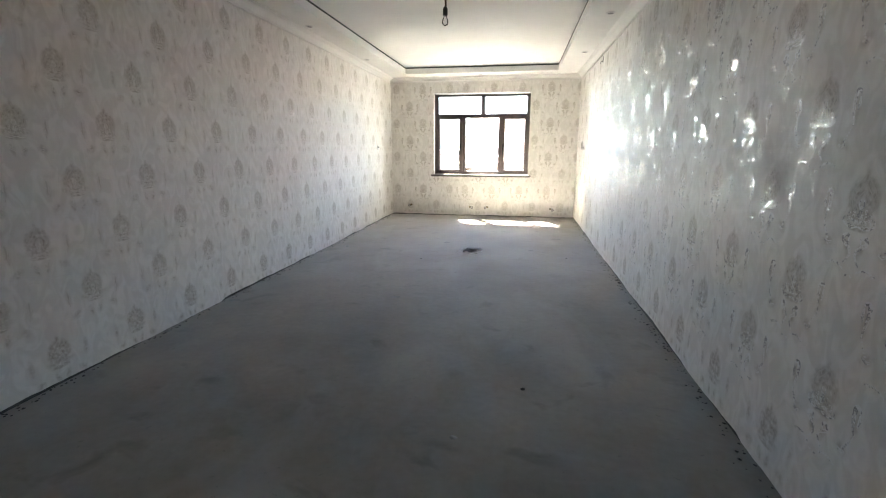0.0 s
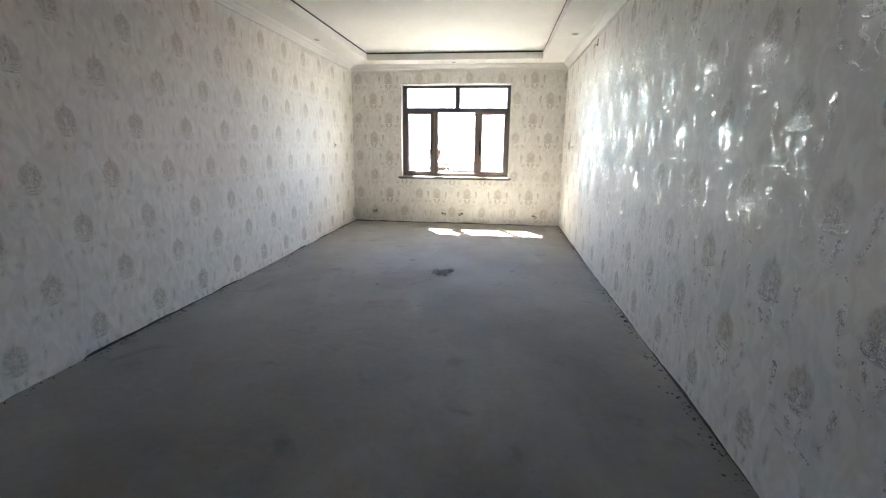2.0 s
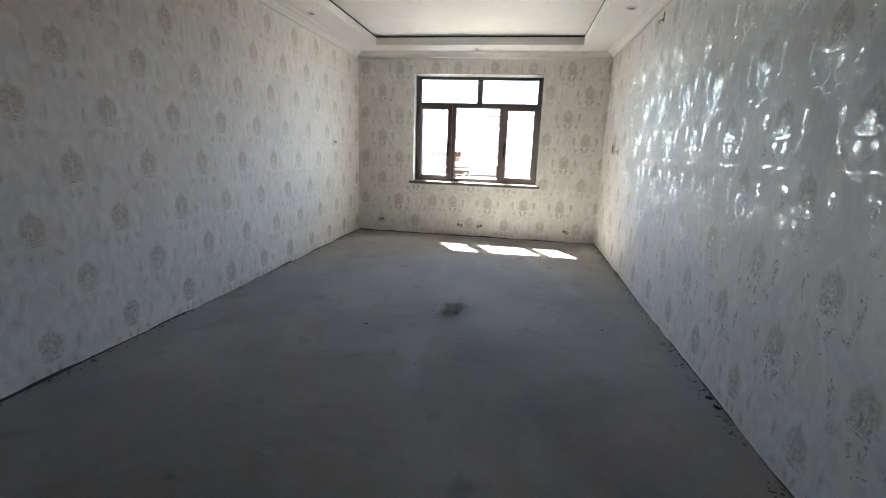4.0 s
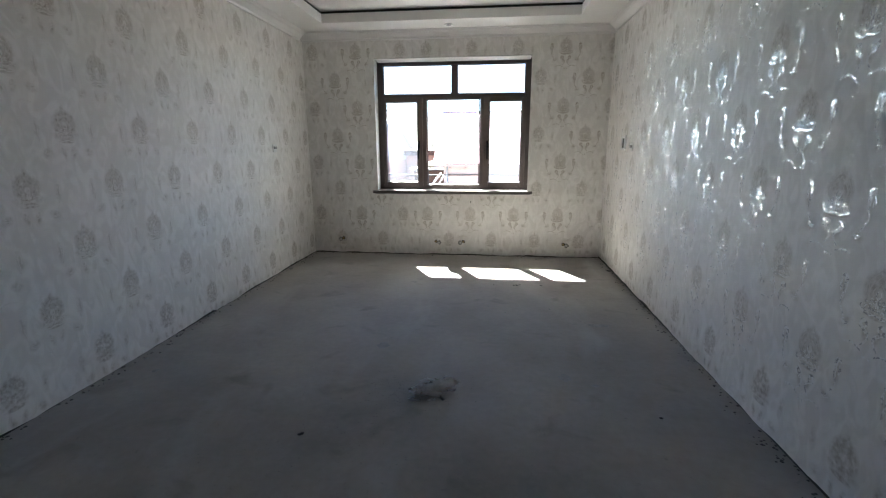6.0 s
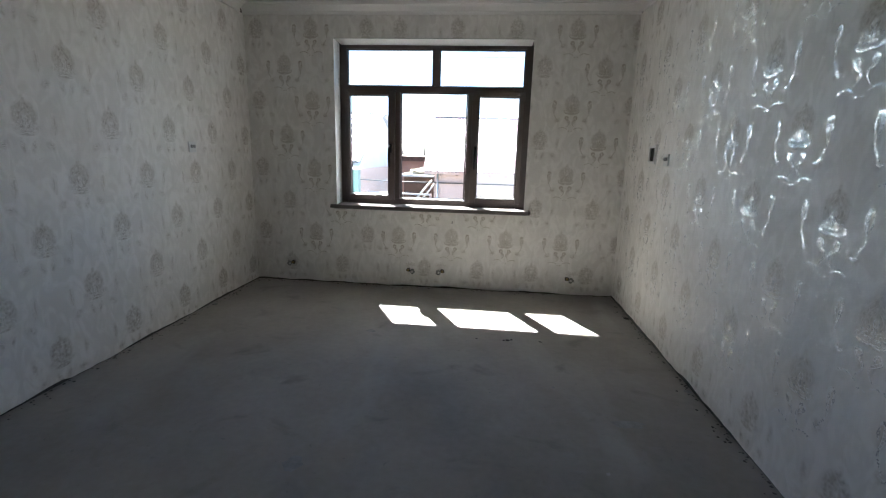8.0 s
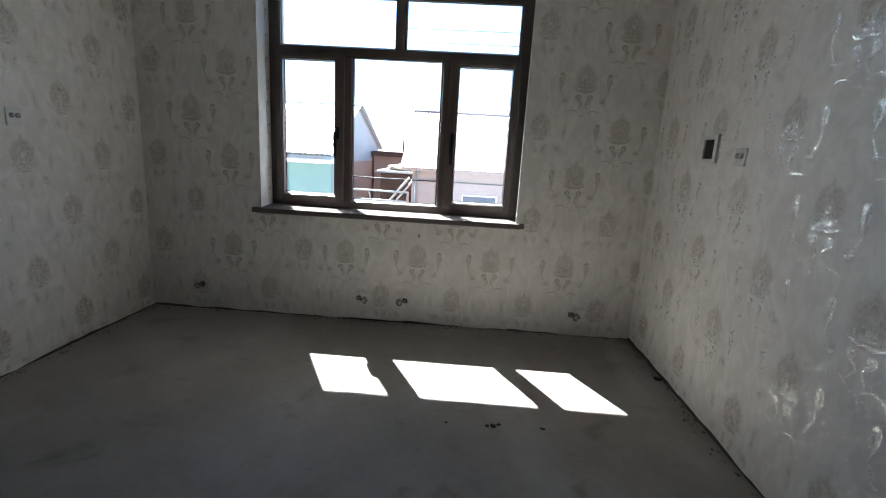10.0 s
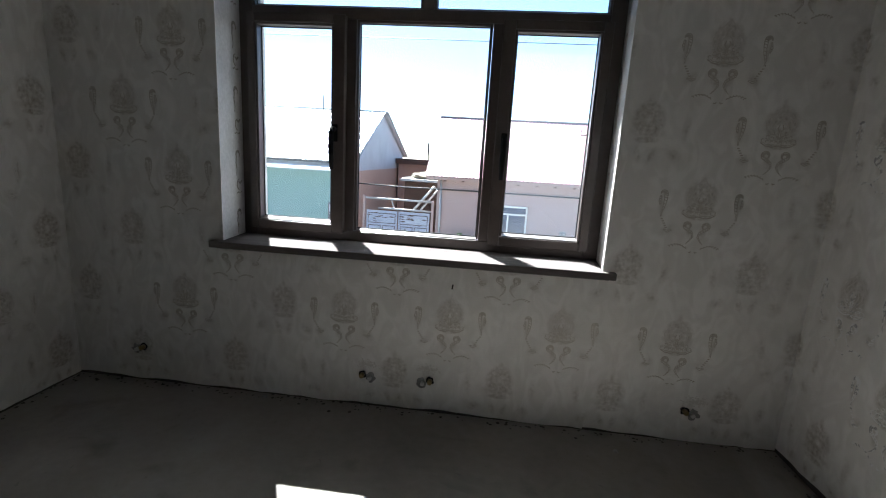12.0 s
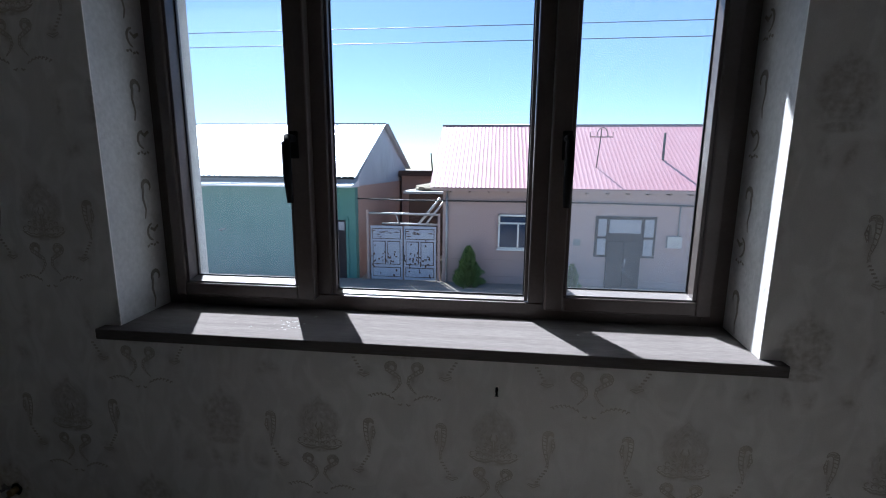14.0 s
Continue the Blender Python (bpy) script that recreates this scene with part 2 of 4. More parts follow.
def add_underprint(m, axis, du, dv, seam=None, weight=0.8):
    """Lays the wallpaper's soft tan print over the paper: a drop in half-drop repeat, with scrolls beside and under it.
    axis: the wall's level direction; du, dv: where one drop stands; seam: (place, shift) of a sheet that was hung off register."""
    n, l, b = nodes_of(m)

    def math_node(op, a, c=0.0, d=0.0):
        k = n.new("ShaderNodeMath")
        k.operation = op
        for i, v in enumerate((a, c, d)):
            if isinstance(v, (int, float)):
                k.inputs[i].default_value = v
            else:
                l.new(v, k.inputs[i])
        return k.outputs[0]

    geo, xyz = n.new("ShaderNodeNewGeometry"), n.new("ShaderNodeSeparateXYZ")
    wob = n.new("ShaderNodeTexNoise")
    wob.inputs["Scale"].default_value, wob.inputs["Detail"].default_value = 55, 5
    l.new(geo.outputs["Position"], wob.inputs["Vector"])
    l.new(geo.outputs["Position"], xyz.inputs[0])
    u, v = xyz.outputs[axis], xyz.outputs["Z"]
    if seam:
        u = math_node("ADD", u, math_node("MULTIPLY", math_node("LESS_THAN", u, seam[0]), seam[1]))
    total = None
    for hu, hv in ((0, 0), (PER_U / 2, PER_V / 2)):
        a = math_node("ABSOLUTE", math_node("WRAP", math_node("SUBTRACT", u, du + hu), PER_U / 2, -PER_U / 2))
        c = math_node("WRAP", math_node("SUBTRACT", v, dv + hv), PER_V / 2, -PER_V / 2)
        # (across, up, half width, half height, lean, weight)
        for cu, cv, ru, rv, lean, w in ((0, 0.008, 0.072, 0.082, 0.0, 1.0), (0, 0.080, 0.018, 0.045, 0.0, 0.5), (0.034, -0.052, 0.062, 0.026, 0.2, 0.45), (0, -0.080, 0.062, 0.017, 0.0, 1.1), (0.166, -0.025, 0.022, 0.068, 0.05, 0.42), (0.128, -0.145, 0.036, 0.032, -0.4, 0.42), (0.030, -0.150, 0.020, 0.044, 0.25, 0.48)):
            x = math_node("DIVIDE", math_node("SUBTRACT", math_node("SUBTRACT", a, cu), math_node("MULTIPLY", math_node("SUBTRACT", c, cv), lean)), ru)
            y = math_node("DIVIDE", math_node("SUBTRACT", c, cv), rv)
            r = math_node("SQRT", math_node("ADD", math_node("MULTIPLY", x, x), math_node("MULTIPLY", y, y)))
            if w == 1.0:
                # the drop is darkest in a ring, pale in its heart
                k = math_node("SUBTRACT", 1.0, math_node("MINIMUM", math_node("MULTIPLY", math_node("ABSOLUTE", math_node("SUBTRACT", r, 0.52)), 1.75), 1.0))
                k = math_node("MULTIPLY", k, 0.8)
            else:
                k = math_node("MULTIPLY", math_node("SUBTRACT", 1.0, math_node("SMOOTH_MIN", r, 1.0, 0.2)), w)
            total = k if total is None else math_node("MAXIMUM", total, k)
    fac = math_node("MULTIPLY", math_node("MINIMUM", math_node("MULTIPLY", total, 2.4), 1.0), math_node("MULTIPLY_ADD", wob.outputs["Fac"], 2.6, -0.65))
    old = b.inputs["Base Color"].links[0].from_socket
    mix = n.new("ShaderNodeMix")
    mix.data_type = "RGBA"
    l.new(math_node("MULTIPLY", math_node("MAXIMUM", fac, 0.0), weight), mix.inputs["Factor"])
    l.new(old, mix.inputs["A"])
    mix.inputs["B"].default_value = (0.42, 0.38, 0.32, 1)
    # upright ripples of the embossed paper
    mp = n.new("ShaderNodeMapping")
    mp.inputs["Scale"].default_value = (26, 26, 9)
    rip, bp = n.new("ShaderNodeTexNoise"), n.new("ShaderNodeBump")
    rip.inputs["Scale"].default_value, rip.inputs["Detail"].default_value = 1.0, 3
    bp.inputs["Strength"].default_value, bp.inputs["Distance"].default_value = 0.22, 0.003
    l.new(geo.outputs["Position"], mp.inputs["Vector"])
    l.new(mp.outputs[0], rip.inputs["Vector"])
    l.new(math_node("ADD", rip.outputs["Fac"], math_node("MULTIPLY", total, 0.35)), bp.inputs["Height"])
    l.new(b.inputs["Normal"].links[0].from_socket, bp.inputs["Normal"])
    l.new(bp.outputs[0], b.inputs["Normal"])
    # pearl ribbons that wander upwards between the drops: glossier and a little paler than the ground
    pm, pearl, pr, lift = n.new("ShaderNodeMapping"), n.new("ShaderNodeTexNoise"), n.new("ShaderNodeMapRange"), n.new("ShaderNodeMix")
    pm.inputs["Scale"].default_value = (11, 11, 6.5)
    pearl.inputs["Scale"].default_value, pearl.inputs["Detail"].default_value, pearl.inputs["Distortion"].default_value = 1.0, 2, 1.6
    pr.inputs["From Min"].default_value, pr.inputs["From Max"].default_value = 0.42, 0.62
    l.new(geo.outputs["Position"], pm.inputs["Vector"])
    l.new(pm.outputs[0], pearl.inputs["Vector"])
    l.new(pearl.outputs["Fac"], pr.inputs["Value"])
    lift.data_type, lift.blend_type = "RGBA", "MULTIPLY"
    lift.inputs["B"].default_value = (0.90, 0.895, 0.885, 1)
    l.new(math_node("SUBTRACT", 1.0, pr.outputs[0]), lift.inputs["Factor"])
    l.new(mix.outputs["Result"], lift.inputs["A"])
    l.new(lift.outputs["Result"], b.inputs["Base Color"])
    l.new(math_node("MULTIPLY_ADD", pr.outputs[0], -0.08, 0.74), b.inputs["Roughness"])


PER_U, PER_V = 0.556, 0.668    # repeat of the wallpaper
for key, axis, du, dv, seam in (("paper_north", "X", -0.31, 0.55, (-0.47, 0.33)), ("paper_west", "Y", -2.05, 1.19, None), ("paper_east", "Y", -2.74, 1.215, None)):
    M[key] = surface("wallpaper", (0.845, 0.825, 0.785), 0.72, 0.05, 3.0, 260, 0.30, depth=0.0008, second=(0.79, 0.77, 0.73), spec=0.45)
    add_underprint(M[key], axis, du, dv, seam, 0.68 if axis == "X" else 0.8)


def clear_glass(name, tint=(0.90, 0.93, 0.93), haze=0.0):
    """A thin pane: it lets light straight through, mirrors it at its faces, and may carry a film of fine dust."""
    m = bpy.data.materials.new(name)
    m.use_nodes = True
    n, l, b = nodes_of(m)
    n.remove(b)
    out = [k for k in n if k.type == "OUTPUT_MATERIAL"][0]
    clear, gloss, both, fr = n.new("ShaderNodeBsdfTransparent"), n.new("ShaderNodeBsdfGlossy"), n.new("ShaderNodeMixShader"), n.new("ShaderNodeFresnel")
    clear.inputs["Color"].default_value = (*tint, 1)
    gloss.inputs["Roughness"].default_value = 0.01
    fr.inputs["IOR"].default_value = 1.45
    l.new(fr.outputs[0], both.inputs[0])
    l.new(clear.outputs[0], both.inputs[1])
    l.new(gloss.outputs[0], both.inputs[2])
    last = both
    if haze:
        film, dusty, spot, amount = n.new("ShaderNodeBsdfTranslucent"), n.new("ShaderNodeMixShader"), n.new("ShaderNodeTexNoise"), n.new("ShaderNodeMapRange")
        film.inputs["Color"].default_value = (0.70, 0.80, 0.92, 1)
        spot.inputs["Scale"].default_value, spot.inputs["Detail"].default_value = 7.0, 6
        amount.inputs["From Min"].default_value, amount.inputs["From Max"].default_value = 0.3, 0.8
        amount.inputs["To Min"].default_value, amount.inputs["To Max"].default_value = haze * 0.75, haze * 1.4
        l.new(spot.outputs["Fac"], amount.inputs["Value"])
        l.new(amount.outputs[0], dusty.inputs[0])
        l.new(both.outputs[0], dusty.inputs[1])
        l.new(film.outputs[0], dusty.inputs[2])
        last = dusty
    l.new(last.outputs[0], out.inputs["Surface"])
    return m


M["glass"] = clear_glass("window_glass")
M["dusty_glass"] = clear_glass("dusty_window_glass", haze=0.016)
M["bulb"] = clear_glass("bulb_glass", (0.95, 0.95, 0.95))


# ---- mesh helpers ----
def to_object(name, bm, material, parent=None, label=""):
    me = bpy.data.meshes.new(name)
    bm.normal_update()
    bm.to_mesh(me)
    bm.free()
    ob = new(name, me)
    me.materials.append(M[material])
    if parent is not None:
        ob.parent = parent
    if label:
        ob["label"] = label
    return ob


def part(name, bm, material, parent, label=""):
    return to_object(name, bm, material, parent, label)


def group_at(name, x=0, y=0, z=0, rz=0.0):
    """An empty at the base of a thing."""
    ob = new(name)
    ob.matrix_world = pose(x, y, z, 0, 0, rz)
    return ob


def box(x0, y0, z0, x1, y1, z1, bevel=0.0, bm=None):
    bm = bm or bmesh.new()
    vs = [bm.verts.new((x, y, z)) for x in (x0, x1) for y in (y0, y1) for z in (z0, z1)]
    fs = [bm.faces.new([vs[i] for i in q]) for q in ((0, 1, 3, 2), (4, 6, 7, 5), (0, 4, 5, 1), (2, 3, 7, 6), (0, 2, 6, 4), (1, 5, 7, 3))]
    if bevel:
        es = {e for f in fs for e in f.edges}
        bmesh.ops.bevel(bm, geom=list(es), offset=bevel, segments=2, affect="EDGES", profile=0.5)
    return bm


def tube(points, r, sides=8, bm=None, ends=True):
    """A round bar along a line of points; r may be one radius or one for each point."""
    bm = bm or bmesh.new()
    pts = [Vector(p) for p in points]
    rs = r if isinstance(r, (list, tuple)) else [r] * len(pts)
    rings = []
    for i, p in enumerate(pts):
        d = (pts[min(i + 1, len(pts) - 1)] - pts[max(i - 1, 0)]).normalized()
        a = d.cross(Vector((0, 0, 1)) if abs(d.z) < 0.9 else Vector((1, 0, 0))).normalized()
        b = d.cross(a)
        rings.append([bm.verts.new(p + rs[i] * (math.cos(2 * math.pi * k / sides) * a + math.sin(2 * math.pi * k / sides) * b)) for k in range(sides)])
    for u, v in zip(rings, rings[1:]):
        for k in range(sides):
            f = bm.faces.new((u[k], u[(k + 1) % sides], v[(k + 1) % sides], v[k]))
            f.smooth = True
    if ends:
        bm.faces.new(rings[0][::-1])
        bm.faces.new(rings[-1])
    return bm


def prism(outline, axis, a, b, bm=None):
    """A closed outline of (u, v) pairs drawn out along an axis from a to b."""
    bm = bm or bmesh.new()
    put = {"x": lambda u, v, w: (w, u, v), "y": lambda u, v, w: (u, w, v), "z": lambda u, v, w: (u, v, w)}[axis]
    r0 = [bm.verts.new(put(u, v, a)) for u, v in outline]
    r1 = [bm.verts.new(put(u, v, b)) for u, v in outline]
    n = len(outline)
    for k in range(n):
        bm.faces.new((r0[k], r0[(k + 1) % n], r1[(k + 1) % n], r1[k]))
    bm.faces.new(r0[::-1])
    bm.faces.new(r1)
    bmesh.ops.recalc_face_normals(bm, faces=bm.faces)
    return bm


# ---- plan of the room ----
XL, XR, YB = -1.870, 1.904, -11.2            # side walls, wall behind
OL, OR, OB, OT = -0.966, 0.966, 0.850, 2.471  # window opening
WT = 0.40                                     # thickness of the window wall
SOFFIT, LIP, TOP = 2.775, 2.872, 2.900        # dropped border, its upper edge, ceiling
TX, TY = 1.435, -0.455                        # inner edge of the border
rng = random.Random(7)

# ---- room ----
floor = to_object("floor", box(XL - 0.3, YB - 0.3, -0.12, XR + 0.3, 0.005, 0.0), "screed")
tagged(floor, "dusty grey bare cement screed floor with stains", "floor", kind="structure")

core = box(XL - 0.3, 0.005, -3.6, OL - 0.036, WT, 3.3)
box(OR + 0.036, 0.005, -3.6, XR + 0.3, WT, 3.3, bm=core)
box(OL - 0.036, 0.005, -3.6, OR + 0.036, WT, OB - 0.035, bm=core)
box(OL - 0.036, 0.005, OT, OR + 0.036, WT, 3.3, bm=core)
wall_north = tagged(to_object("wall_north", core, "plaster"), "window wall of grey plaster behind patterned wallpaper", "wall", kind="structure")
wall_west = tagged(to_object("wall_west", box(XL - 0.3, YB - 0.3, -0.12, XL - 0.005, 0.005, 3.3), "plaster"), "long side wall of plaster behind patterned wallpaper", "wall", kind="structure")
wall_east = tagged(to_object("wall_east", box(XR + 0.005, YB - 0.3, -0.12, XR + 0.3, 0.005, 3.3), "plaster"), "long side wall of plaster behind patterned wallpaper", "wall", kind="structure")
wall_south = tagged(to_object("wall_south", box(XL - 0.005, YB - 0.3, -0.12, XR + 0.005, YB, 3.3), "paper"), "plain papered wall closing the room", "wall", kind="structure")


def paper_sheet(length, z_top, ragged, seed):
    """A sheet of wallpaper 4 mm thick along x from 0, its lower edge cut unevenly above the floor; it faces -y."""
    r = random.Random(seed)
    bm = bmesh.new()
    n = max(2, int(length / 0.06))
    low, cols = ragged * 0.5, []
    for i in range(n + 1):
        x = length * i / n
        low += r.uniform(-0.006, 0.006)
        low = min(max(low, ragged * 0.12), ragged)
        if r.random() < 0.03:
            low = r.uniform(0.002, ragged)
        cols.append([bm.verts.new((x, y, z)) for y, z in ((0, low), (0, z_top), (0.004, z_top), (0.004, low))])
    for a, b in zip(cols, cols[1:]):
        for k in range(4):
            bm.faces.new((a[k], b[k], b[(k + 1) % 4], a[(k + 1) % 4]))
    bm.faces.new(cols[0])
    bm.faces.new(cols[-1][::-1])
    bmesh.ops.recalc_face_normals(bm, faces=bm.faces)
    return bm


LEN = -YB
for wall, x, turn, seed in ((wall_west, XL, -90, 3), (wall_east, XR, 90, 5)):
    sheet = part("wallpaper", paper_sheet(LEN, SOFFIT - 0.09, 0.024 if turn == -90 else 0.042, seed), "paper_west" if turn == -90 else "paper_east", wall, "pale grey wallpaper with embossed damask print")
    # a west sheet runs from the window wall backwards, an east one towards it
    sheet.matrix_world = pose(x, YB, 0, 0, 0, 90) if turn == -90 else pose(x, 0, 0, 0, 0, -90)
bmp = bmesh.new()
for a, b, lo, hi in ((OL, OR, 0, OB - 0.037), (OL, OR, OT, SOFFIT - 0.09)):
    if hi > 1:
        box(a, 0.0, lo, b, 0.004, hi, bm=bmp)
part("wallpaper", bmp, "paper_north", wall_north)
for a, b, z1, seed in ((XL, OL, SOFFIT - 0.09, 11), (OR, XR, SOFFIT - 0.09, 12), (OL, OR, OB - 0.037, 13)):
    sheet = part("wallpaper", paper_sheet(b - a, z1, 0.034, seed), "paper_north", wall_north)
    sheet.matrix_world = pose(a, 0, 0)
# the papered and plastered cheeks of the opening
for s in (-1, 1):
    part("reveal", prism([(s * (OR + 0.001), 0.001), (s * OR, 0.001), (s * (OR + 0.026), 0.262), (s * (OR + 0.034), 0.262)], "z", OB, OT), "reveal", wall_north, "white skimmed window reveal with scuffed corner")
part("reveal", box(OL, 0.001, OT - 0.007, OR, 0.262, OT), "reveal", wall_north, "white skimmed window reveal with scuffed corner")

for s in (-1, 1):
    part("outer_jamb", box(min(s * 0.935, s * (OR + 0.036)), 0.357, OB, max(s * 0.935, s * (OR + 0.036)), WT + 0.02, OT), "reveal", wall_north, "pale plastered outer window jamb")

# ceiling with a dropped border round a shallow tray
bmc = box(XL - 0.3, YB - 0.3, TOP, XR + 0.3, 0.005, 3.05)
for q in ((XL, YB, -TX, -0.0), (TX, YB, XR, -0.0), (-TX, TY, TX, -0.0), (-TX, YB, TX, YB + 0.45)):
    box(q[0], q[1], SOFFIT, q[2], q[3], LIP, bm=bmc)
ceiling = tagged(to_object("ceiling", bmc, "white"), "white ceiling with dropped plasterboard border round a tray", "ceiling", kind="structure")
gap = bmesh.new()
for q in ((-TX - 0.012, YB + 0.45, -TX, TY + 0.012), (TX, YB + 0.45, TX + 0.012, TY + 0.012), (-TX, TY, TX, TY + 0.012)):
    box(q[0], q[1], LIP, q[2], q[3], LIP + 0.022, bm=gap)
tagged(to_object("trim", gap, "profile"), "thin black shadow profile round the ceiling tray", "trim", kind="structure")
PROFILE = [(0, 0), (0.022, 0), (0.026, 0.014), (0.018, 0.022), (0.03, 0.036), (0.055, 0.062), (0.078, 0.074), (0.078, 0.084), (0.092, 0.086), (0.092, 0.096), (0, 0.096)]
Z0 = SOFFIT - 0.098
trims = [prism([(-u - 0.001, Z0 + v) for u, v in PROFILE], "x", XL, XR)]
trims.append(prism([(XL + 0.001 + u, Z0 + v) for u, v in PROFILE], "y", YB, -0.094))
trims.append(prism([(XR - 0.001 - u, Z0 + v) for u, v in PROFILE], "y", YB, -0.094))
for i, t in enumerate(trims):
    tagged(to_object("trim", t, "white"), "white moulded plaster cornice along the wall top", "cornice", kind="structure")


# ---- wallpaper print: embossed medallions and scrolls ----
def stroke(verts, faces, pts, w, h=0.0011):
    """A ridged ribbon along pts in the wall's plane: (u, v), with half width w at its middle."""
    n = len(pts)
    base = len(verts)
    for i, (u, v) in enumerate(pts):
        a, b = pts[max(i - 1, 0)], pts[min(i + 1, n - 1)]
        du, dv = b[0] - a[0], b[1] - a[1]
        s = math.hypot(du, dv) or 1
        k = w * (0.25 + 0.75 * math.sin(math.pi * (i + 0.5) / n))
        verts += [(u - dv / s * k, 0.0004, v + du / s * k), (u, h, v), (u + dv / s * k, 0.0004, v - du / s * k)]
    for i in range(n - 1):
        p, q = base + 3 * i, base + 3 * i + 3
        faces += [(p, q, q + 1, p + 1), (p + 1, q + 1, q + 2, p + 2)]


def arc(cx, cy, r, a0, a1, n=7, grow=0.0):
    return [(cx + (r + grow * i / n) * math.cos(radians(a0 + (a1 - a0) * i / n)), cy + (r + grow * i / n) * math.sin(radians(a0 + (a1 - a0) * i / n))) for i in range(n + 1)]


def fine(v, f, pts, w, h=0.0011, hatch=False):
    """Two hair-thin foil lines side by side, which meet at both ends."""
    n = len(pts)
    for side in (-1, 1):
        out = []
        for i, (u, z) in enumerate(pts):
            a, b = pts[max(i - 1, 0)], pts[min(i + 1, n - 1)]
            s = math.hypot(b[0] - a[0], b[1] - a[1]) or 1
            k = side * w * 0.75 * math.sin(math.pi * (i + 0.4) / (n - 0.2))
            out.append((u - (b[1] - a[1]) / s * k, z + (b[0] - a[0]) / s * k))
        stroke(v, f, out, 0.0020, h)
    if hatch:
        # short rungs between the two lines
        for i in range(n - 1):
            for q in (0.2, 0.7):
                a, b = pts[i], pts[i + 1]
                u, z = a[0] + (b[0] - a[0]) * q, a[1] + (b[1] - a[1]) * q
                d = math.hypot(b[0] - a[0], b[1] - a[1]) or 1
                k = w * 0.62 * math.sin(math.pi * (i + q + 0.4) / (n - 0.2))
                stroke(v, f, [(u - (b[1] - a[1]) / d * k, z + (b[0] - a[0]) / d * k - 0.002), (u + (b[1] - a[1]) / d * k, z - (b[0] - a[0]) / d * k + 0.002)], 0.0024, 0.0009)


def motif_foil():
    """Fine raised foil: crown of leaves, hooked scrolls at the sides, butterfly and garland below."""
    v, f = [], []
    for s in (-1, 1):
        m = lambda pts: [(s * a, b) for a, b in pts]  # noqa: E731
        # crown: three tiers of small curled leaves, the lowest the widest
        for tier, (z, reach, size) in enumerate(((-0.066, 0.074, 0.013), (-0.048, 0.056, 0.012), (-0.030, 0.034, 0.010))):
            for k in range(4 - tier):
                x = reach * (k + 0.55) / (4 - tier)
                up = z + 0.012 * (x / reach) ** 2
                turn = 210 - 25 * k + 30 * tier
                stroke(v, f, m(arc(x, up, size * 0.6, turn, turn - 230, 6, -size * 0.25)), 0.0019, 0.0008)
                stroke(v, f, m([(x - size * 0.7, up - size * 0.7), (x, up - size * 0.95), (x + size * 0.8, up - size * 0.5)]), 0.0019, 0.0008)
        stroke(v, f, m([(0.0, -0.078), (0.025, -0.084), (0.050, -0.080), (0.072, -0.068)]), 0.003, 0.001)
        stroke(v, f, m([(0.005, -0.018), (0.012, -0.004), (0.006, 0.012)]), 0.0025, 0.001)
        fine(v, f, m(arc(0.166, 0.018, 0.012, 0, 180, 6) + [(0.153, -0.005), (0.156, -0.035), (0.164, -0.065), (0.166, -0.088)]), 0.0105, hatch=True)
        fine(v, f, m([(0.176, 0.012), (0.179, -0.012), (0.174, -0.034)]), 0.006, hatch=True)
        for k in range(5):
            a, b = 0.158 - 0.006 * k, -0.096 - 0.010 * k
            stroke(v, f, m([(a - 0.004, b), (a + 0.006, b - 0.001)]), 0.0034, 0.0008)
        fine(v, f, m([(0.108, -0.146), (0.126, -0.153), (0.146, -0.145)]), 0.006)
        fine(v, f, m(arc(0.040, -0.122, 0.014, 250, -30, 8) + [(0.036, -0.140), (0.016, -0.154), (0.012, -0.172), (0.024, -0.192), (0.038, -0.206)]), 0.0085, hatch=True)
        for k in range(7):
            x, z = 0.036 + 0.012 * k, -0.232 + 0.016 * math.sin(math.pi * (0.15 + k / 7.5)) + 0.0015 * k
            stroke(v, f, m([(x - 0.005, z - 0.004), (x, z + 0.003), (x + 0.006, z + 0.001)]), 0.0030, 0.0008)
        stroke(v, f, m([(0.006, -0.240), (0.012, -0.246), (0.020, -0.243)]), 0.003, 0.0008)
    fine(v, f, [(0.0, -0.05), (0.0, -0.03), (0.0, -0.008)], 0.006)
    return v, f


def motif_feathers():
    """Duller tan feathers that fan out into the drop above the crown."""
    v, f = [], []
    for s in (-1, 1):
        # nested onion outlines that close in a tip, and the leaf veins between them
        for w, top, low in ((0.062, 0.098, -0.040), (0.046, 0.070, -0.030), (0.028, 0.042, -0.020)):
            stroke(v, f, [(s * w * 0.55, low), (s * w * 0.95, low + 0.22 * (top - low)), (s * w, low + 0.40 * (top - low)), (s * w * 0.72, low + 0.64 * (top - low)), (s * w * 0.28, low + 0.84 * (top - low)), (0.0, top)], 0.0029, 0.0007)
        for k in range(4):
            z = -0.012 + 0.020 * k
            stroke(v, f, [(s * (0.048 - 0.007 * k), z), (s * (0.056 - 0.008 * k), z + 0.010), (s * (0.060 - 0.010 * k), z + 0.022)], 0.0021, 0.0006)
        stroke(v, f, [(s * 0.172, 0.010), (s * 0.170, -0.02), (s * 0.168, -0.05), (s * 0.160, -0.085)], 0.004, 0.0007)
    return v, f


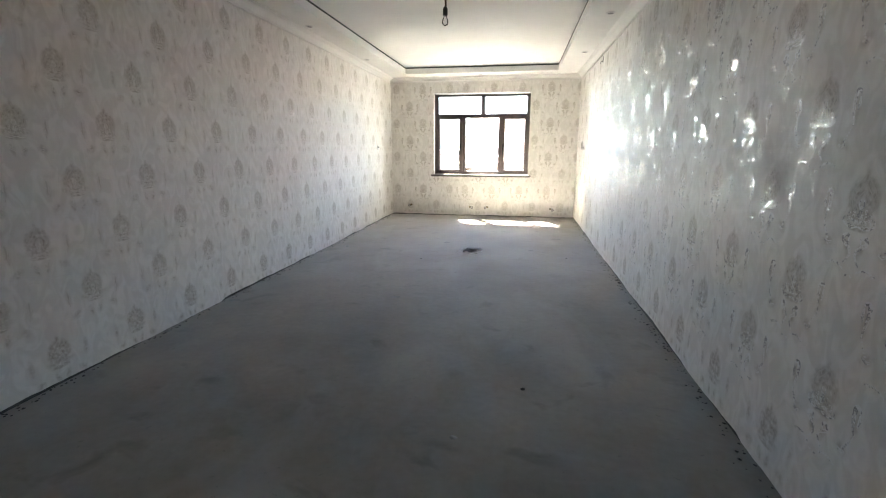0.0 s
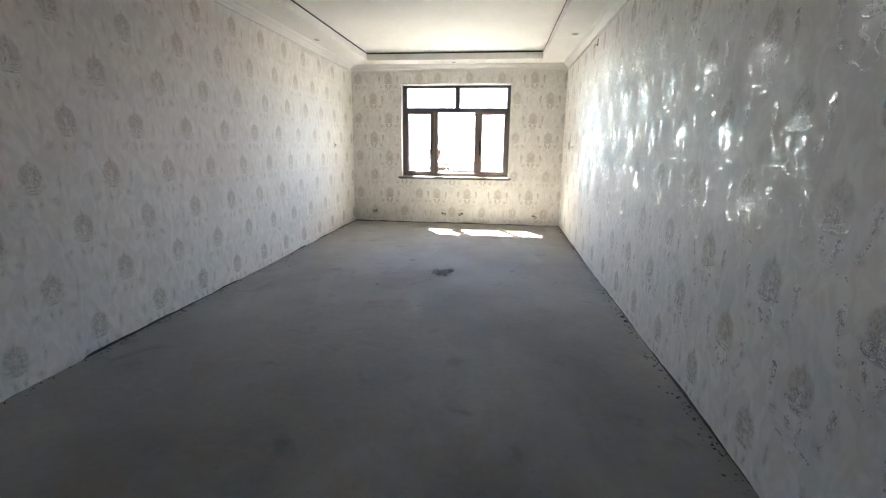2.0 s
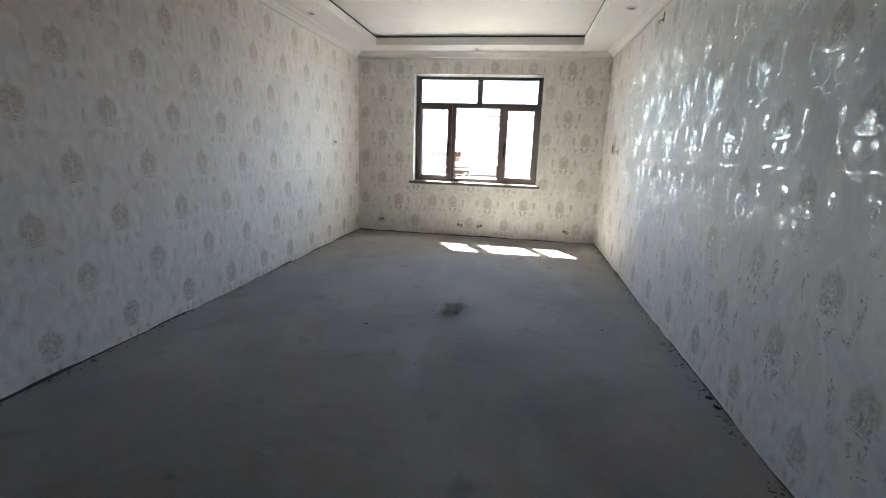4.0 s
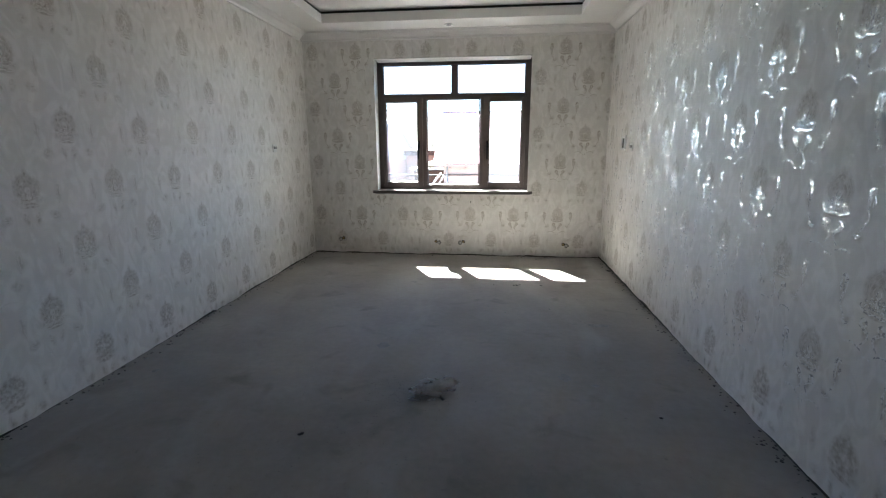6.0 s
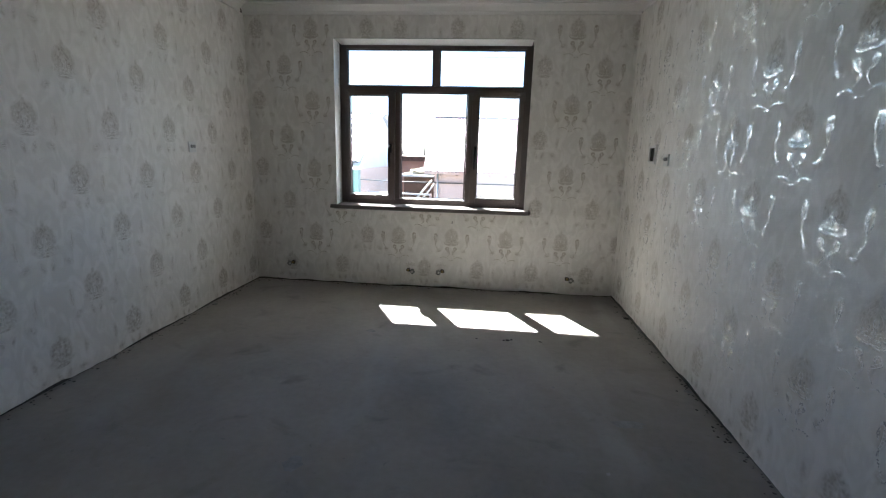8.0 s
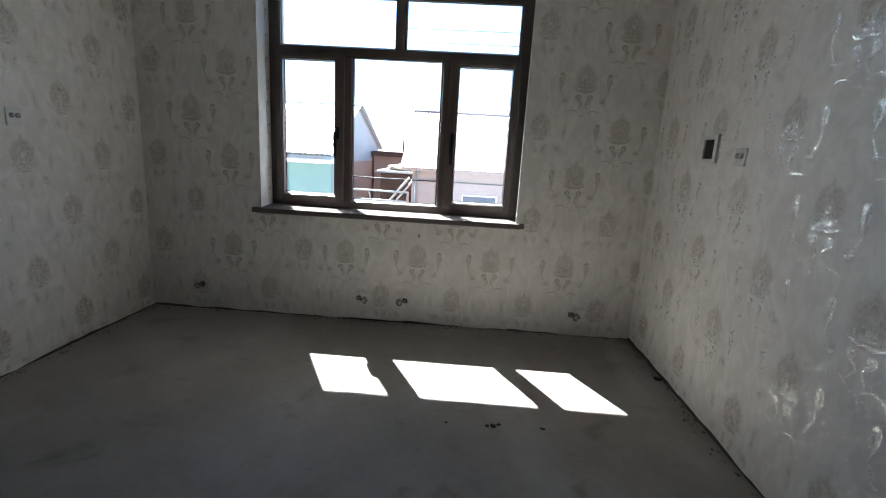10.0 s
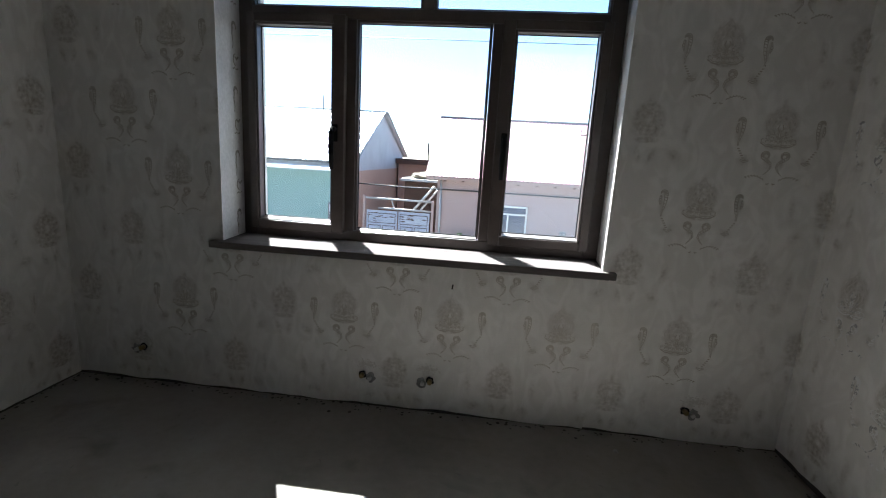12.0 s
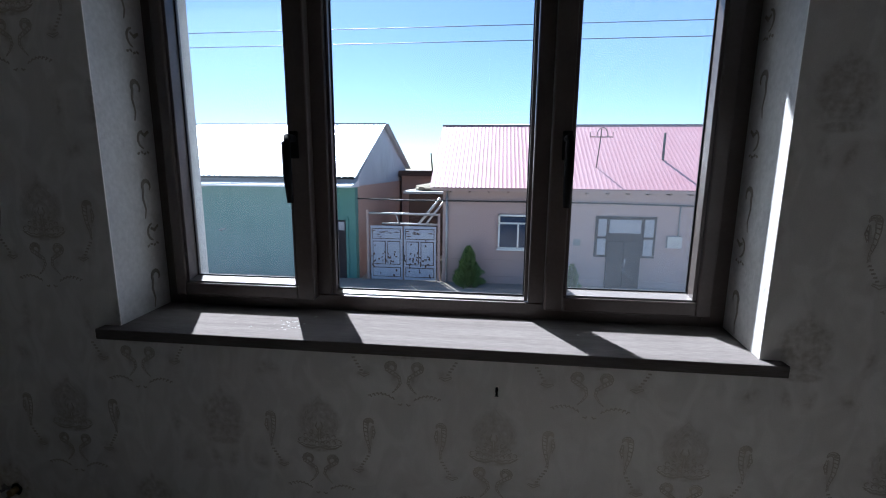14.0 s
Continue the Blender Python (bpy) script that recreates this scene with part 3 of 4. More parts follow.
def print_on(wall, spots, place, name, material, shape):
    """Repeats one shape at all spots (u, v) of a wall as a single raised print. place: from (u, out, v) to the room."""
    v, f = shape
    verts, faces = [], []
    for u, z in spots:
        o = len(verts)
        verts += [place(u + a, h, z + c) for a, h, c in v]
        faces += [tuple(o + k for k in q) for q in f]
    me = bpy.data.meshes.new(name)
    me.from_pydata(verts, [], faces)
    me.materials.append(M[material])
    me.shade_smooth()
    ob = new(name, me)
    ob.parent = wall
    ob["kind"] = "stuff"
    return ob


FOIL, FEATHERS = motif_foil(), motif_feathers()


def spots_between(u0, u1, z0, z1, du, dv):
    out = []
    for i in range(-60, 60):
        for j in range(-2, 8):
            u, z = du + i * PER_U / 2, dv + j * PER_V + (PER_V / 2 if i % 2 else 0)
            if u0 + 0.19 < u < u1 - 0.19 and z0 + 0.10 < z < z1 - 0.125:
                out.append((u, z))
    return out


NORTH = []
for u0, u1, z0, z1, du in ((XL, -0.46, 0.12, 0.812, -0.64), (-0.52, XR, 0.12, 0.812, -0.31), (XL, OL, 0.9, 2.68, -0.64), (OR, XR, 0.9, 2.68, -0.31)):
    NORTH += spots_between(u0, u1, z0, z1, du, 0.55)
WALLS = (
    (wall_north, [s for s in NORTH if XL + 0.1 < s[0] < XR - 0.1], lambda u, h, z: (u, -h, z)),
    (wall_west, spots_between(YB, 0, 0.15, SOFFIT - 0.1, -2.05, 1.19), lambda u, h, z: (XL + h, u, z)),
    (wall_east, spots_between(YB, 0, 0.15, SOFFIT - 0.1, -2.74, 1.215), lambda u, h, z: (XR - h, u, z)),
)
# foil tone imitates the light: bright east, dimmer west, window wall darkened
for w, spots, place in WALLS:
    print_on(w, spots, place, "wallpaper_foil", {wall_east: "print", wall_west: "print_dimmed"}.get(w, "print_shaded"), FOIL)
    print_on(w, spots, place, "wallpaper_feathers", "medallion", FEATHERS)

LOW_V, LOW_F = FOIL
LOW = (LOW_V, [q for q in LOW_F if all(LOW_V[k][2] < -0.085 for k in q)])
tails = [(u, 0.55 + PER_V / 2) for du, lo, hi in ((-0.64, -1.1, -0.52), (-0.31, -0.46, 1.3)) for u in (du + PER_U * (i + 0.5) for i in range(-4, 5)) if lo < u < hi and abs(u) < 0.95]
print_on(wall_north, tails, lambda u, h, z: (u, -h, z), "wallpaper_foil", "print_shaded", LOW)

# ---- window ----
window = tagged(group_at("window_1", 0, 0.27, OB), "brown profiled window with two transom lights and side sashes", "window", kind="structure")
inv = window.matrix_world.inverted()


def wpart(name, bm, material, parent=None, label=""):
    bmesh.ops.transform(bm, matrix=inv, verts=bm.verts)
    ob = part(name, bm, material, parent or window, label)
    return ob


YF0, YF1 = 0.262, 0.355
FZ = 0.845
bar = lambda x0, z0, x1, z1, y0=YF0, y1=YF1, bv=0.004: box(x0, y0, z0, x1, y1, z1, bv)  # noqa: E731
wpart("window_frame", bar(OL - 0.034, FZ, -0.92, OT - 0.001), "frame")
wpart("window_frame", bar(0.92, FZ, OR + 0.034, OT - 0.001), "frame")
wpart("window_frame", bar(-0.92, FZ, 0.92, 0.905), "frame")
wpart("window_frame", bar(-0.92, 2.432, 0.92, OT - 0.001), "frame")
wpart("transom", bar(-0.92, 2.012, 0.92, 2.068), "frame")
wpart("mullion", bar(-0.412, 0.905, -0.352, 2.012), "frame")
wpart("mullion", bar(0.352, 0.905, 0.412, 2.012), "frame")
wpart("mullion", bar(-0.012, 2.068, 0.048, 2.432), "frame")


def light(x0, z0, x1, z1, yb0, yb1, glass_y, glass="glass"):
    """A pane with its black gasket and sloping bead."""
    p = wpart("pane", box(x0 - 0.006, glass_y, z0 - 0.006, x1 + 0.006, glass_y + 0.005, z1 + 0.006), glass, label="clear slightly dusty pane")
    p.visible_shadow = False
    t = 0.012
    for q in ((x0 - t, z0 - t, x0, z1 + t), (x1, z0 - t, x1 + t, z1 + t), (x0, z1, x1, z1 + t)):
        wpart("bead", box(q[0], yb0, q[1], q[2], yb1, q[3], 0.002), "frame", p)
    # lower bead: sunlight is put into its paler colour
    sl = prism([(yb0, z0 - 0.016), (yb1, z0 - 0.016), (yb1, z0), (yb0, z0 - 0.010)], "x", x0, x1)
    wpart("bead", sl, "bead", p, "sloping glazing bead, paled as if sunlit")
    g = 0.004
    for q in ((x0, z0, x0 + g, z1), (x1 - g, z0, x1, z1), (x0, z0, x1, z0 + g), (x0, z1 - g, x1, z1)):
        wpart("gasket", box(q[0], glass_y - 0.006, q[1], q[2], glass_y - 0.001, q[3]), "gasket", p)


light(-0.338, 0.921, 0.338, 2.000, 0.272, 0.296, 0.300)
light(-0.908, 2.080, -0.024, 2.420, 0.272, 0.296, 0.300)
light(0.060, 2.080, 0.908, 2.420, 0.272, 0.296, 0.300)
for s, name in ((-1, "sash"), (1, "sash")):
    a, b = (-0.932, -0.402) if s < 0 else (0.402, 0.932)
    px0, px1 = (-0.880, -0.475) if s < 0 else (0.475, 0.874)
    z0, z1, p0, p1 = 0.893, 2.024, 0.957, 1.968
    for q in ((a, z0, px0 - 0.012, z1), (px1 + 0.012, z0, b, z1), (px0 - 0.012, z0, px1 + 0.012, p0 - 0.016), (px0 - 0.012, p1 + 0.012, px1 + 0.012, z1)):
        wpart(name, box(q[0], 0.222, q[1], q[2], 0.306, q[3], 0.005), "frame")
    light(px0, p0, px1, p1, 0.230, 0.280, 0.284, "dusty_glass")
    hx = -0.448 if s < 0 else 0.448
    h = wpart("handle", box(hx - 0.015, 0.211, 1.39, hx + 0.015, 0.222, 1.48, 0.003), "handle", label="black window handle")
    wpart("lever", tube([(hx, 0.214, 1.455), (hx, 0.168, 1.455), (hx, 0.158, 1.44), (hx, 0.158, 1.34), (hx, 0.168, 1.245)], [0.013, 0.013, 0.015, 0.015, 0.010], 8), "handle", h)

sill = tagged(to_object("window_sill", box(-1.025, -0.038, 0.815, 1.025, 0.262, 0.850, 0.003), "sill"), "dark wood-grain board on the window ledge", "window sill", kind="structure")
tagged(to_object("trim", box(-1.0, -0.006, 0.806, 1.0, 0.0, 0.815), "skim"), "white filler line under the sill", "filler", kind="structure")

# the house's own eave, over the window outside
eave = box(-8, WT, 3.06, 8, 1.1, 3.16)
box(-8, 1.03, 3.01, 8, 1.1, 3.06, bm=eave)
tagged(to_object("trim", eave, "white"), "overhanging eave above the window outside", "eave", kind="structure")
tagged(to_object("trim", box(XL - 4, YB - 0.5, 3.3, XR + 4, 0.5, 3.4), "render"), "flat roof slab above the room", "roof", kind="structure")

# ---- outside: street and houses ----
GZ = -3.12                     # street level in the houses' own frame
EX, EZ = 0.58, -0.46           # where that frame stands
gb = bmesh.new()
bmesh.ops.create_grid(gb, x_segments=2, y_segments=2, size=900)
bmesh.ops.translate(gb, verts=gb.verts, vec=(0, 300, GZ + EZ))
tagged(to_object("ground", gb, "earth"), "dry bare earth stretching to the horizon", "ground", kind="structure")
tagged(to_object("road", box(-60, 4.5, GZ + EZ - 0.2, 60, 14.6, GZ + EZ + 0.02), "asphalt"), "dusty grey street between the houses", "road", kind="structure")
tagged(to_object("pavement", box(-60, 14.9, GZ + EZ - 0.2, 60, 17.42, GZ + EZ + 0.12), "asphalt"), "dusty pavement in front of the houses", "pavement", kind="structure")


def roof_sheet(x0, x1, ya, za, yb, zb, pitch, amp=0.035, t=0.02):
    """Corrugated sheet from the eave (ya, za) up to (yb, zb), waves along x."""
    bm = bmesh.new()
    n = int((x1 - x0) / pitch) * 6
    rows = []
    for i in range(n + 1):
        x = x0 + (x1 - x0) * i / n
        w = amp * max(0.0, math.cos(2 * math.pi * i / 6)) 
        rows.append([bm.verts.new((x, y, z + w + o)) for y, z, o in ((ya, za, 0), (yb, zb, 0), (yb, zb, -t), (ya, za, -t))])
    for a, b in zip(rows, rows[1:]):
        for k in range(4):
            bm.faces.new((a[k], b[k], b[(k + 1) % 4], a[(k + 1) % 4]))
    bm.faces.new(rows[0]), bm.faces.new(rows[-1][::-1])
    bmesh.ops.recalc_face_normals(bm, faces=bm.faces)
    return bm


def house_window(parent, x0, z0, x1, z1, y, split):
    w = part("window", box(x0, y - 0.03, z0, x1, y + 0.02, z1), "darkglass", parent, "white-framed window with dark panes")
    for q in ((x0, z0, x0 + 0.07, z1), (x1 - 0.07, z0, x1, z1), (x0, z0, x1, z0 + 0.07), (x0, z1 - 0.07, x1, z1), (x0, split - 0.035, x1, split + 0.035), ((x0 + x1) / 2 - 0.035, z0, (x0 + x1) / 2 + 0.035, split)):
        part("window_frame", box(q[0], y - 0.08, q[1], q[2], y - 0.03, q[3]), "plate", w)
    part("sill", box(x0 - 0.05, y - 0.12, z0 - 0.06, x1 + 0.05, y, z0), "plate", w)


# house with the pink roof
pink = tagged(group_at("house", EX, 0, EZ), "single-storey grey rendered house with pink corrugated roof", "house")
HX0, HX1, HY = -2.55, 11.5, 17.5
part("wall", box(HX0, HY, GZ, HX1, HY + 8.0, 1.02), "render", pink)
part("plinth", box(HX0 - 0.02, HY - 0.05, GZ, HX1, HY, GZ + 0.42), "render", pink)
part("roof", roof_sheet(HX0 - 0.5, HX1 + 0.4, HY - 0.45, 1.04, HY + 4.0, 3.85, 0.17, 0.009), "pink", pink, "pink corrugated sheet roof")
part("roof", roof_sheet(HX0 - 0.5, HX1 + 0.4, HY + 8.4, 1.04, HY + 4.0, 3.85, 0.44), "pink", pink, "pink corrugated sheet roof")
part("ridge_cap", tube([(HX0 - 0.5, HY + 4.0, 3.87), (HX1 + 0.4, HY + 4.0, 3.87)], 0.05, 6), "greyplate", pink)
part("gable", prism([(HY, 1.02), (HY + 8, 1.02), (HY + 4, 3.7)], "x", HX0, HX0 + 0.15), "render", pink)
part("fascia", box(HX0 - 0.45, HY - 0.40, 0.90, HX1, HY - 0.36, 1.0), "render", pink)
part("soffit", box(HX0 - 0.45, HY - 0.38, 0.93, HX1, HY, 0.97), "mud", pink)
for i in range(18):
    x = HX0 + 0.3 + i * 0.78
    part("rafter_end", box(x, HY - 0.36, 0.84, x + 0.09, HY, 0.93), "rust_and_shade", pink)
house_window(pink, -0.22, -1.50, 1.42, -0.06, HY, -0.42)
part("ledge", box(HX0, HY - 0.03, -2.02, 2.6, HY, -1.98), "render", pink)
dr = part("door", box(3.70, HY - 0.06, -1.72, 6.05, HY, -0.05), "darkwood", pink, "dark wooden double door with curtained side lights")
part("door_leaf", box(4.18, HY - 0.10, GZ + 0.12, 4.83, HY - 0.02, -1.05, 0.01), "darkwood", dr)
part("door_leaf", box(4.85, HY - 0.10, GZ + 0.12, 5.52, HY - 0.02, -1.05, 0.01), "darkwood", dr)
for q in ((3.80, -0.86, 4.12, -0.16), (3.80, -1.62, 4.12, -0.96), (5.60, -0.86, 5.95, -0.16), (5.60, -1.62, 5.95, -0.96), (4.24, -0.72, 5.46, -0.18)):
    part("pane", box(q[0], HY - 0.085, q[1], q[2], HY - 0.06, q[3]), "lace", dr)
part("handle", tube([(4.90, HY - 0.13, -1.75), (4.90, HY - 0.13, -2.05)], 0.018), "steel", dr)
part("meter_box", box(6.48, HY - 0.16, -1.27, 7.04, HY, -0.80, 0.01), "steel", pink, "pale metal meter box on the wall")
part("conduit", tube([(6.9, HY - 0.05, -0.8), (6.9, HY - 0.05, 0.45)], 0.025), "greyplate", pink)
part("vent", box(2.86, HY - 0.05, -1.28, 3.14, HY, -1.02), "greyplate", pink)
part("downpipe", tube([(HX0 + 0.18, HY - 0.10, 0.95), (HX0 + 0.18, HY - 0.10, GZ)], 0.045), "steel", pink)
part("power_cable", tube([(-6.2, HY - 0.1, 0.50), (-4, HY - 0.12, 0.46), (-1, HY - 0.1, 0.47), (4, HY - 0.1, 0.47), (11, HY - 0.1, 0.36)], 0.03, 6), "wire", pink)
mast = part("aerial", tube([(3.75, HY + 0.9, 1.75), (3.86, HY + 0.9, 3.05), (3.88, HY + 0.9, 3.45)], 0.025, 6), "rust_and_shade", pink, "rusty bracket with insulators")
part("crossbar", tube([(3.45, HY + 0.9, 3.32), (3.45, HY + 0.9, 3.12), (4.35, HY + 0.9, 3.12), (4.35, HY + 0.9, 3.32)], 0.025, 6), "rust_and_shade", mast)
part("hoop", tube([(3.72 + 0.2 + 0.22 * math.cos(a), HY + 0.9, 3.14 + 0.36 * math.sin(a)) for a in (math.pi * k / 8 for k in range(9))], 0.02, 6), "rust_and_shade", mast)
part("stay", tube([(3.75, HY + 0.9, 1.80), (4.6, HY + 0.2, 1.38)], 0.02, 6), "rust_and_shade", mast)
flue = part("flue", tube([(6.55, HY + 1.4, 2.2), (6.55, HY + 1.4, 3.32)], 0.05, 8), "soot", pink, "thin dark flue pipe")
part("stay", tube([(6.55, HY + 1.4, 2.2), (7.4, HY + 1.0, 1.92)], 0.022, 6), "soot", flue)

# house with the teal front
teal = tagged(group_at("house", EX, 0, EZ), "single-storey teal-washed house with pale sheet-metal gable roof", "house")
TX0, TX1 = -24.0, -6.32
part("wall", box(TX0, HY, GZ, TX1 - 0.02, HY + 0.4, 1.0), "teal", teal)
part("side_wall", box(TX1 - 0.4, HY + 0.4, GZ, TX1, HY + 11, 1.0), "mud", teal, "pinkish mud-rendered side wall")
part("back_wall", box(TX0, HY + 10.6, GZ, TX1 - 0.4, HY + 11, 1.0), "mud", teal)
part("gable", prism([(HY, 1.0), (HY + 11, 1.0), (HY + 11, 1.75), (HY + 5.2, 3.95), (HY, 1.06)], "x", TX1 - 0.2, TX1 - 0.03), "slate", teal, "blue-grey sheeted gable")
part("roof", roof_sheet(TX0, TX1 + 0.12, HY - 0.30, 1.36, HY + 5.2, 4.05, 0.25), "zinc", teal, "pale sheet-metal roof")
part("roof", roof_sheet(TX0, TX1 + 0.25, HY + 11.4, 1.72, HY + 5.2, 4.05, 0.5), "slate", teal)
part("ridge_cap", tube([(TX0, HY + 5.2, 4.07), (TX1 + 0.12, HY + 5.2, 4.07)], 0.045, 6), "greyplate", teal)
part("eave_band", prism([(HY - 0.75, 0.98), (HY + 0.3, 0.98), (HY + 0.3, 1.30), (HY - 0.75, 1.05)], "x", TX0, TX1 + 0.1), "zinc", teal, "pale eave band under the roof")
part("gutter", tube([(TX0, HY - 0.42, 1.36), (TX1 + 0.1, HY - 0.42, 1.36)], 0.06, 6), "soot", teal)
for i in range(22):
    y = HY + 5.3 + i * 0.27
    part("rafter_end", box(TX1 - 0.02, y, 3.86 - (y - HY - 5.2) * 0.36, TX1 + 0.2, y + 0.1, 3.96 - (y - HY - 5.2) * 0.36), "steel", teal)
td = part("door", box(-7.46, HY - 0.05, GZ, -6.76, HY + 0.02, -0.45), "darkwood", teal, "dark door with a small transom light")
part("pane", box(-7.40, HY - 0.08, -0.88, -7.14, HY - 0.05, -0.52), "lace", td)
part("pane", box(-7.08, HY - 0.08, -0.88, -6.82, HY - 0.05, -0.52), "lace", td)
part("door_frame", box(-6.76, HY - 0.07, GZ, -6.66, HY + 0.01, -0.30), "teal", td)
part("bracket", box(-13.4, HY - 0.3, 0.9, -13.1, HY - 0.1, 1.02), "steel", teal)
part("mast", tube([(-9.55, HY + 4.8, 3.8), (-9.55, HY + 4.8, 4.75)], 0.03, 6), "soot", teal)
part("wall_bracket", tube([(-12.55, HY - 0.02, -1.02), (-12.5, HY - 0.25, -0.98), (-12.2, HY - 0.25, -0.9)], 0.03, 6), "steel", teal)

# gate between the houses
gate = tagged(group_at("gate", EX, 0, EZ), "double metal yard gate with flaking pale blue paint", "gate")
GY = HY + 0.05
for a, b in ((-5.70, -4.30), (-4.24, -2.84)):
    leaf = part("gate_leaf", box(a, GY, GZ + 0.1, b, GY + 0.06, -0.66, 0.01), "oldblue", gate)
    w = (b - a)
    for q in ((a + 0.1, GZ + 0.25, b - 0.1, GZ + 0.62), (a + 0.12, GZ + 0.8, a + 0.45 * w, -1.35), (a + 0.55 * w, GZ + 0.8, b - 0.12, -1.35), (a + 0.1, -1.2, b - 0.1, -0.8)):
        # dark rim painted as the shadow in the groove round the panel
        part("groove_shade", box(q[0] - 0.03, GY - 0.008, q[1] - 0.03, q[2] + 0.03, GY + 0.002, q[3] + 0.03), "rust_and_shade", leaf)
        p = part("panel", box(q[0], GY - 0.03, q[1], q[2], GY, q[3], 0.01), "oldblue", leaf)
    for k in range(44):
        u, z = rng.uniform(a + 0.05, b - 0.2), rng.choice((rng.gauss(-0.95, 0.09), rng.gauss(-2.15, 0.22), rng.uniform(-2.9, -0.75)))
        wide, high = (0.17, 0.035) if z > -1.2 else (0.06, 0.075)
        z = min(max(z, GZ + 0.15), -0.72)
        pts = [(u + rng.uniform(0.2, 1.0) * wide * math.cos(t), z + rng.uniform(0.3, 1.0) * high * math.sin(t)) for t in (2 * math.pi * i / 7 for i in range(7))]
        part("bare_patch", prism(pts, "y", GY - 0.034, GY - 0.031), "rust_and_shade", leaf)
part("handle", tube([(-4.2, GY - 0.08, -1.9), (-4.2, GY - 0.08, -2.15)], 0.02), "soot", gate)
for x in (-5.82, -2.72):
    part("post", box(x - 0.05, GY - 0.04, GZ, x + 0.05, GY + 0.08, 0.0 if x < -4 else -0.1, 0.008), "render", gate)
part("top_rail", tube([(-5.75, GY, -0.12), (-2.75, GY, -0.14)], 0.05, 6), "steel", gate)
part("top_rail", tube([(-5.2, GY + 0.1, -0.56), (-2.8, GY + 0.1, -0.58)], 0.045, 6), "steel", gate)
part("brace", tube([(-4.6, GY + 0.05, -0.1), (-4.45, GY + 0.05, -0.58)], 0.03, 6), "steel", gate)
part("brace", tube([(-3.6, GY + 0.25, -0.55), (-2.7, GY + 0.25, 0.55)], 0.06, 6), "steel", gate)
part("brace", tube([(-3.3, GY + 0.35, -0.55), (-2.55, GY + 0.35, 0.40)], 0.05, 6), "steel", gate)

# low sheds and straw in the yard behind
shed = tagged(group_at("shed", EX, 0, EZ), "low mud yard shed with a flat roof behind the gate", "shed")
part("wall", box(-6.2, HY + 9, GZ, -2.6, HY + 12, 1.3), "mud", shed)
part("roof", box(-6.3, HY + 8.6, 1.3, -2.4, HY + 12.2, 1.62), "rust_and_shade", shed)
part("canopy", box(-4.9, HY + 3.2, 0.55, -2.5, HY + 5.5, 0.66), "steel", shed, "pale sheet canopy")
# solid dark box stands in for the shade under the canopy
part("canopy_shade", box(-4.7, HY + 3.6, -2.6, -2.6, HY + 5.4, 0.5), "rust_and_shade", shed)
part("pole", tube([(-4.4, HY + 10, 1.6), (-4.5, HY + 10, 2.7)], 0.05, 6), "soot", shed)


def straw_heap():
    bm = bmesh.new()
    bmesh.ops.create_icosphere(bm, subdivisions=3, radius=1.0)
    for v in bm.verts:
        v.co *= 1 + 0.25 * noise.noise(v.co * 2.3) + 0.1 * noise.noise(v.co * 7)
        v.co = Vector((v.co.x * 1.0, v.co.y * 0.8, v.co.z * 0.22))
    return bm


heap = tagged(to_object("straw_bundle", straw_heap(), "straw"), "heap of dry straw on a shed canopy", "straw")
heap.location = (-3.5 + EX, HY + 4.4, 0.80 + EZ)


# conifer by the pavement
def conifer(x, y, z, h, w, seed, count):
    r = random.Random(seed)
    t = tagged(group_at("conifer", x, y, z), "small clipped green conifer beside the pavement", "tree")
    part("trunk", tube([(0, 0, -0.1), (0, 0, h * 0.5), (0.02, 0, h * 0.92)], [0.06, 0.04, 0.008], 7), "bark", t)
    bm = bmesh.new()
    for i in range(count):
        k = r.random() ** 0.75
        zz = h * (0.04 + 0.96 * (1 - k) ) if r.random() < 0.5 else h * r.random()
        a = r.uniform(0, 2 * math.pi)
        rad = w * 0.5 * (1 - zz / h) ** 0.75 * (0.45 + 0.55 * min(1, zz / (0.15 * h) + 0.4))
        rad *= 0.92 + 0.5 * noise.noise(Vector((2.2 * math.cos(a), 2.2 * math.sin(a), 4.5 * zz)))
        rr = rad * math.sqrt(r.uniform(0.35, 1.1))
        c = Vector((rr * math.cos(a), rr * math.sin(a), zz))
        d = Vector((math.cos(a), math.sin(a), r.uniform(0.7, 1.8))).normalized()
        s = d.cross(Vector((r.uniform(-1, 1), r.uniform(-1, 1), r.uniform(-1, 1)))).normalized()
        l, b = r.uniform(0.07, 0.15), r.uniform(0.02, 0.045)
        bm.faces.new([bm.verts.new(p) for p in (c - d * l * 0.3, c + s * b, c + d * l, c - s * b)])
    part("crown", bm, "leaf", t)
    return t


conifer(-1.40 + EX, 16.9, GZ + EZ + 0.12, 1.62, 1.30, 4, 5200)
conifer(2.78 + EX, 16.9, GZ + EZ + 0.12, 1.0, 0.7, 5, 1400)

# overhead wires along the street, on poles beyond the view
line = tagged(group_at("overhead_line", 0, 10.0, GZ + EZ), "thin dark overhead wires on timber poles along the street", "power line")
for x in (-42.0, 42.0):
    part("pole", tube([(x, 0, -0.3), (x, 0, 8.3)], [0.14, 0.10], 10), "bark", line)
for h in (8.28, 7.94):
    part("overhead_wire", tube([(x, 0, h - 0.06 + 0.00006 * (x * x - 300)) for x in range(-42, 43, 4)], 0.010, 5), "wire", line)

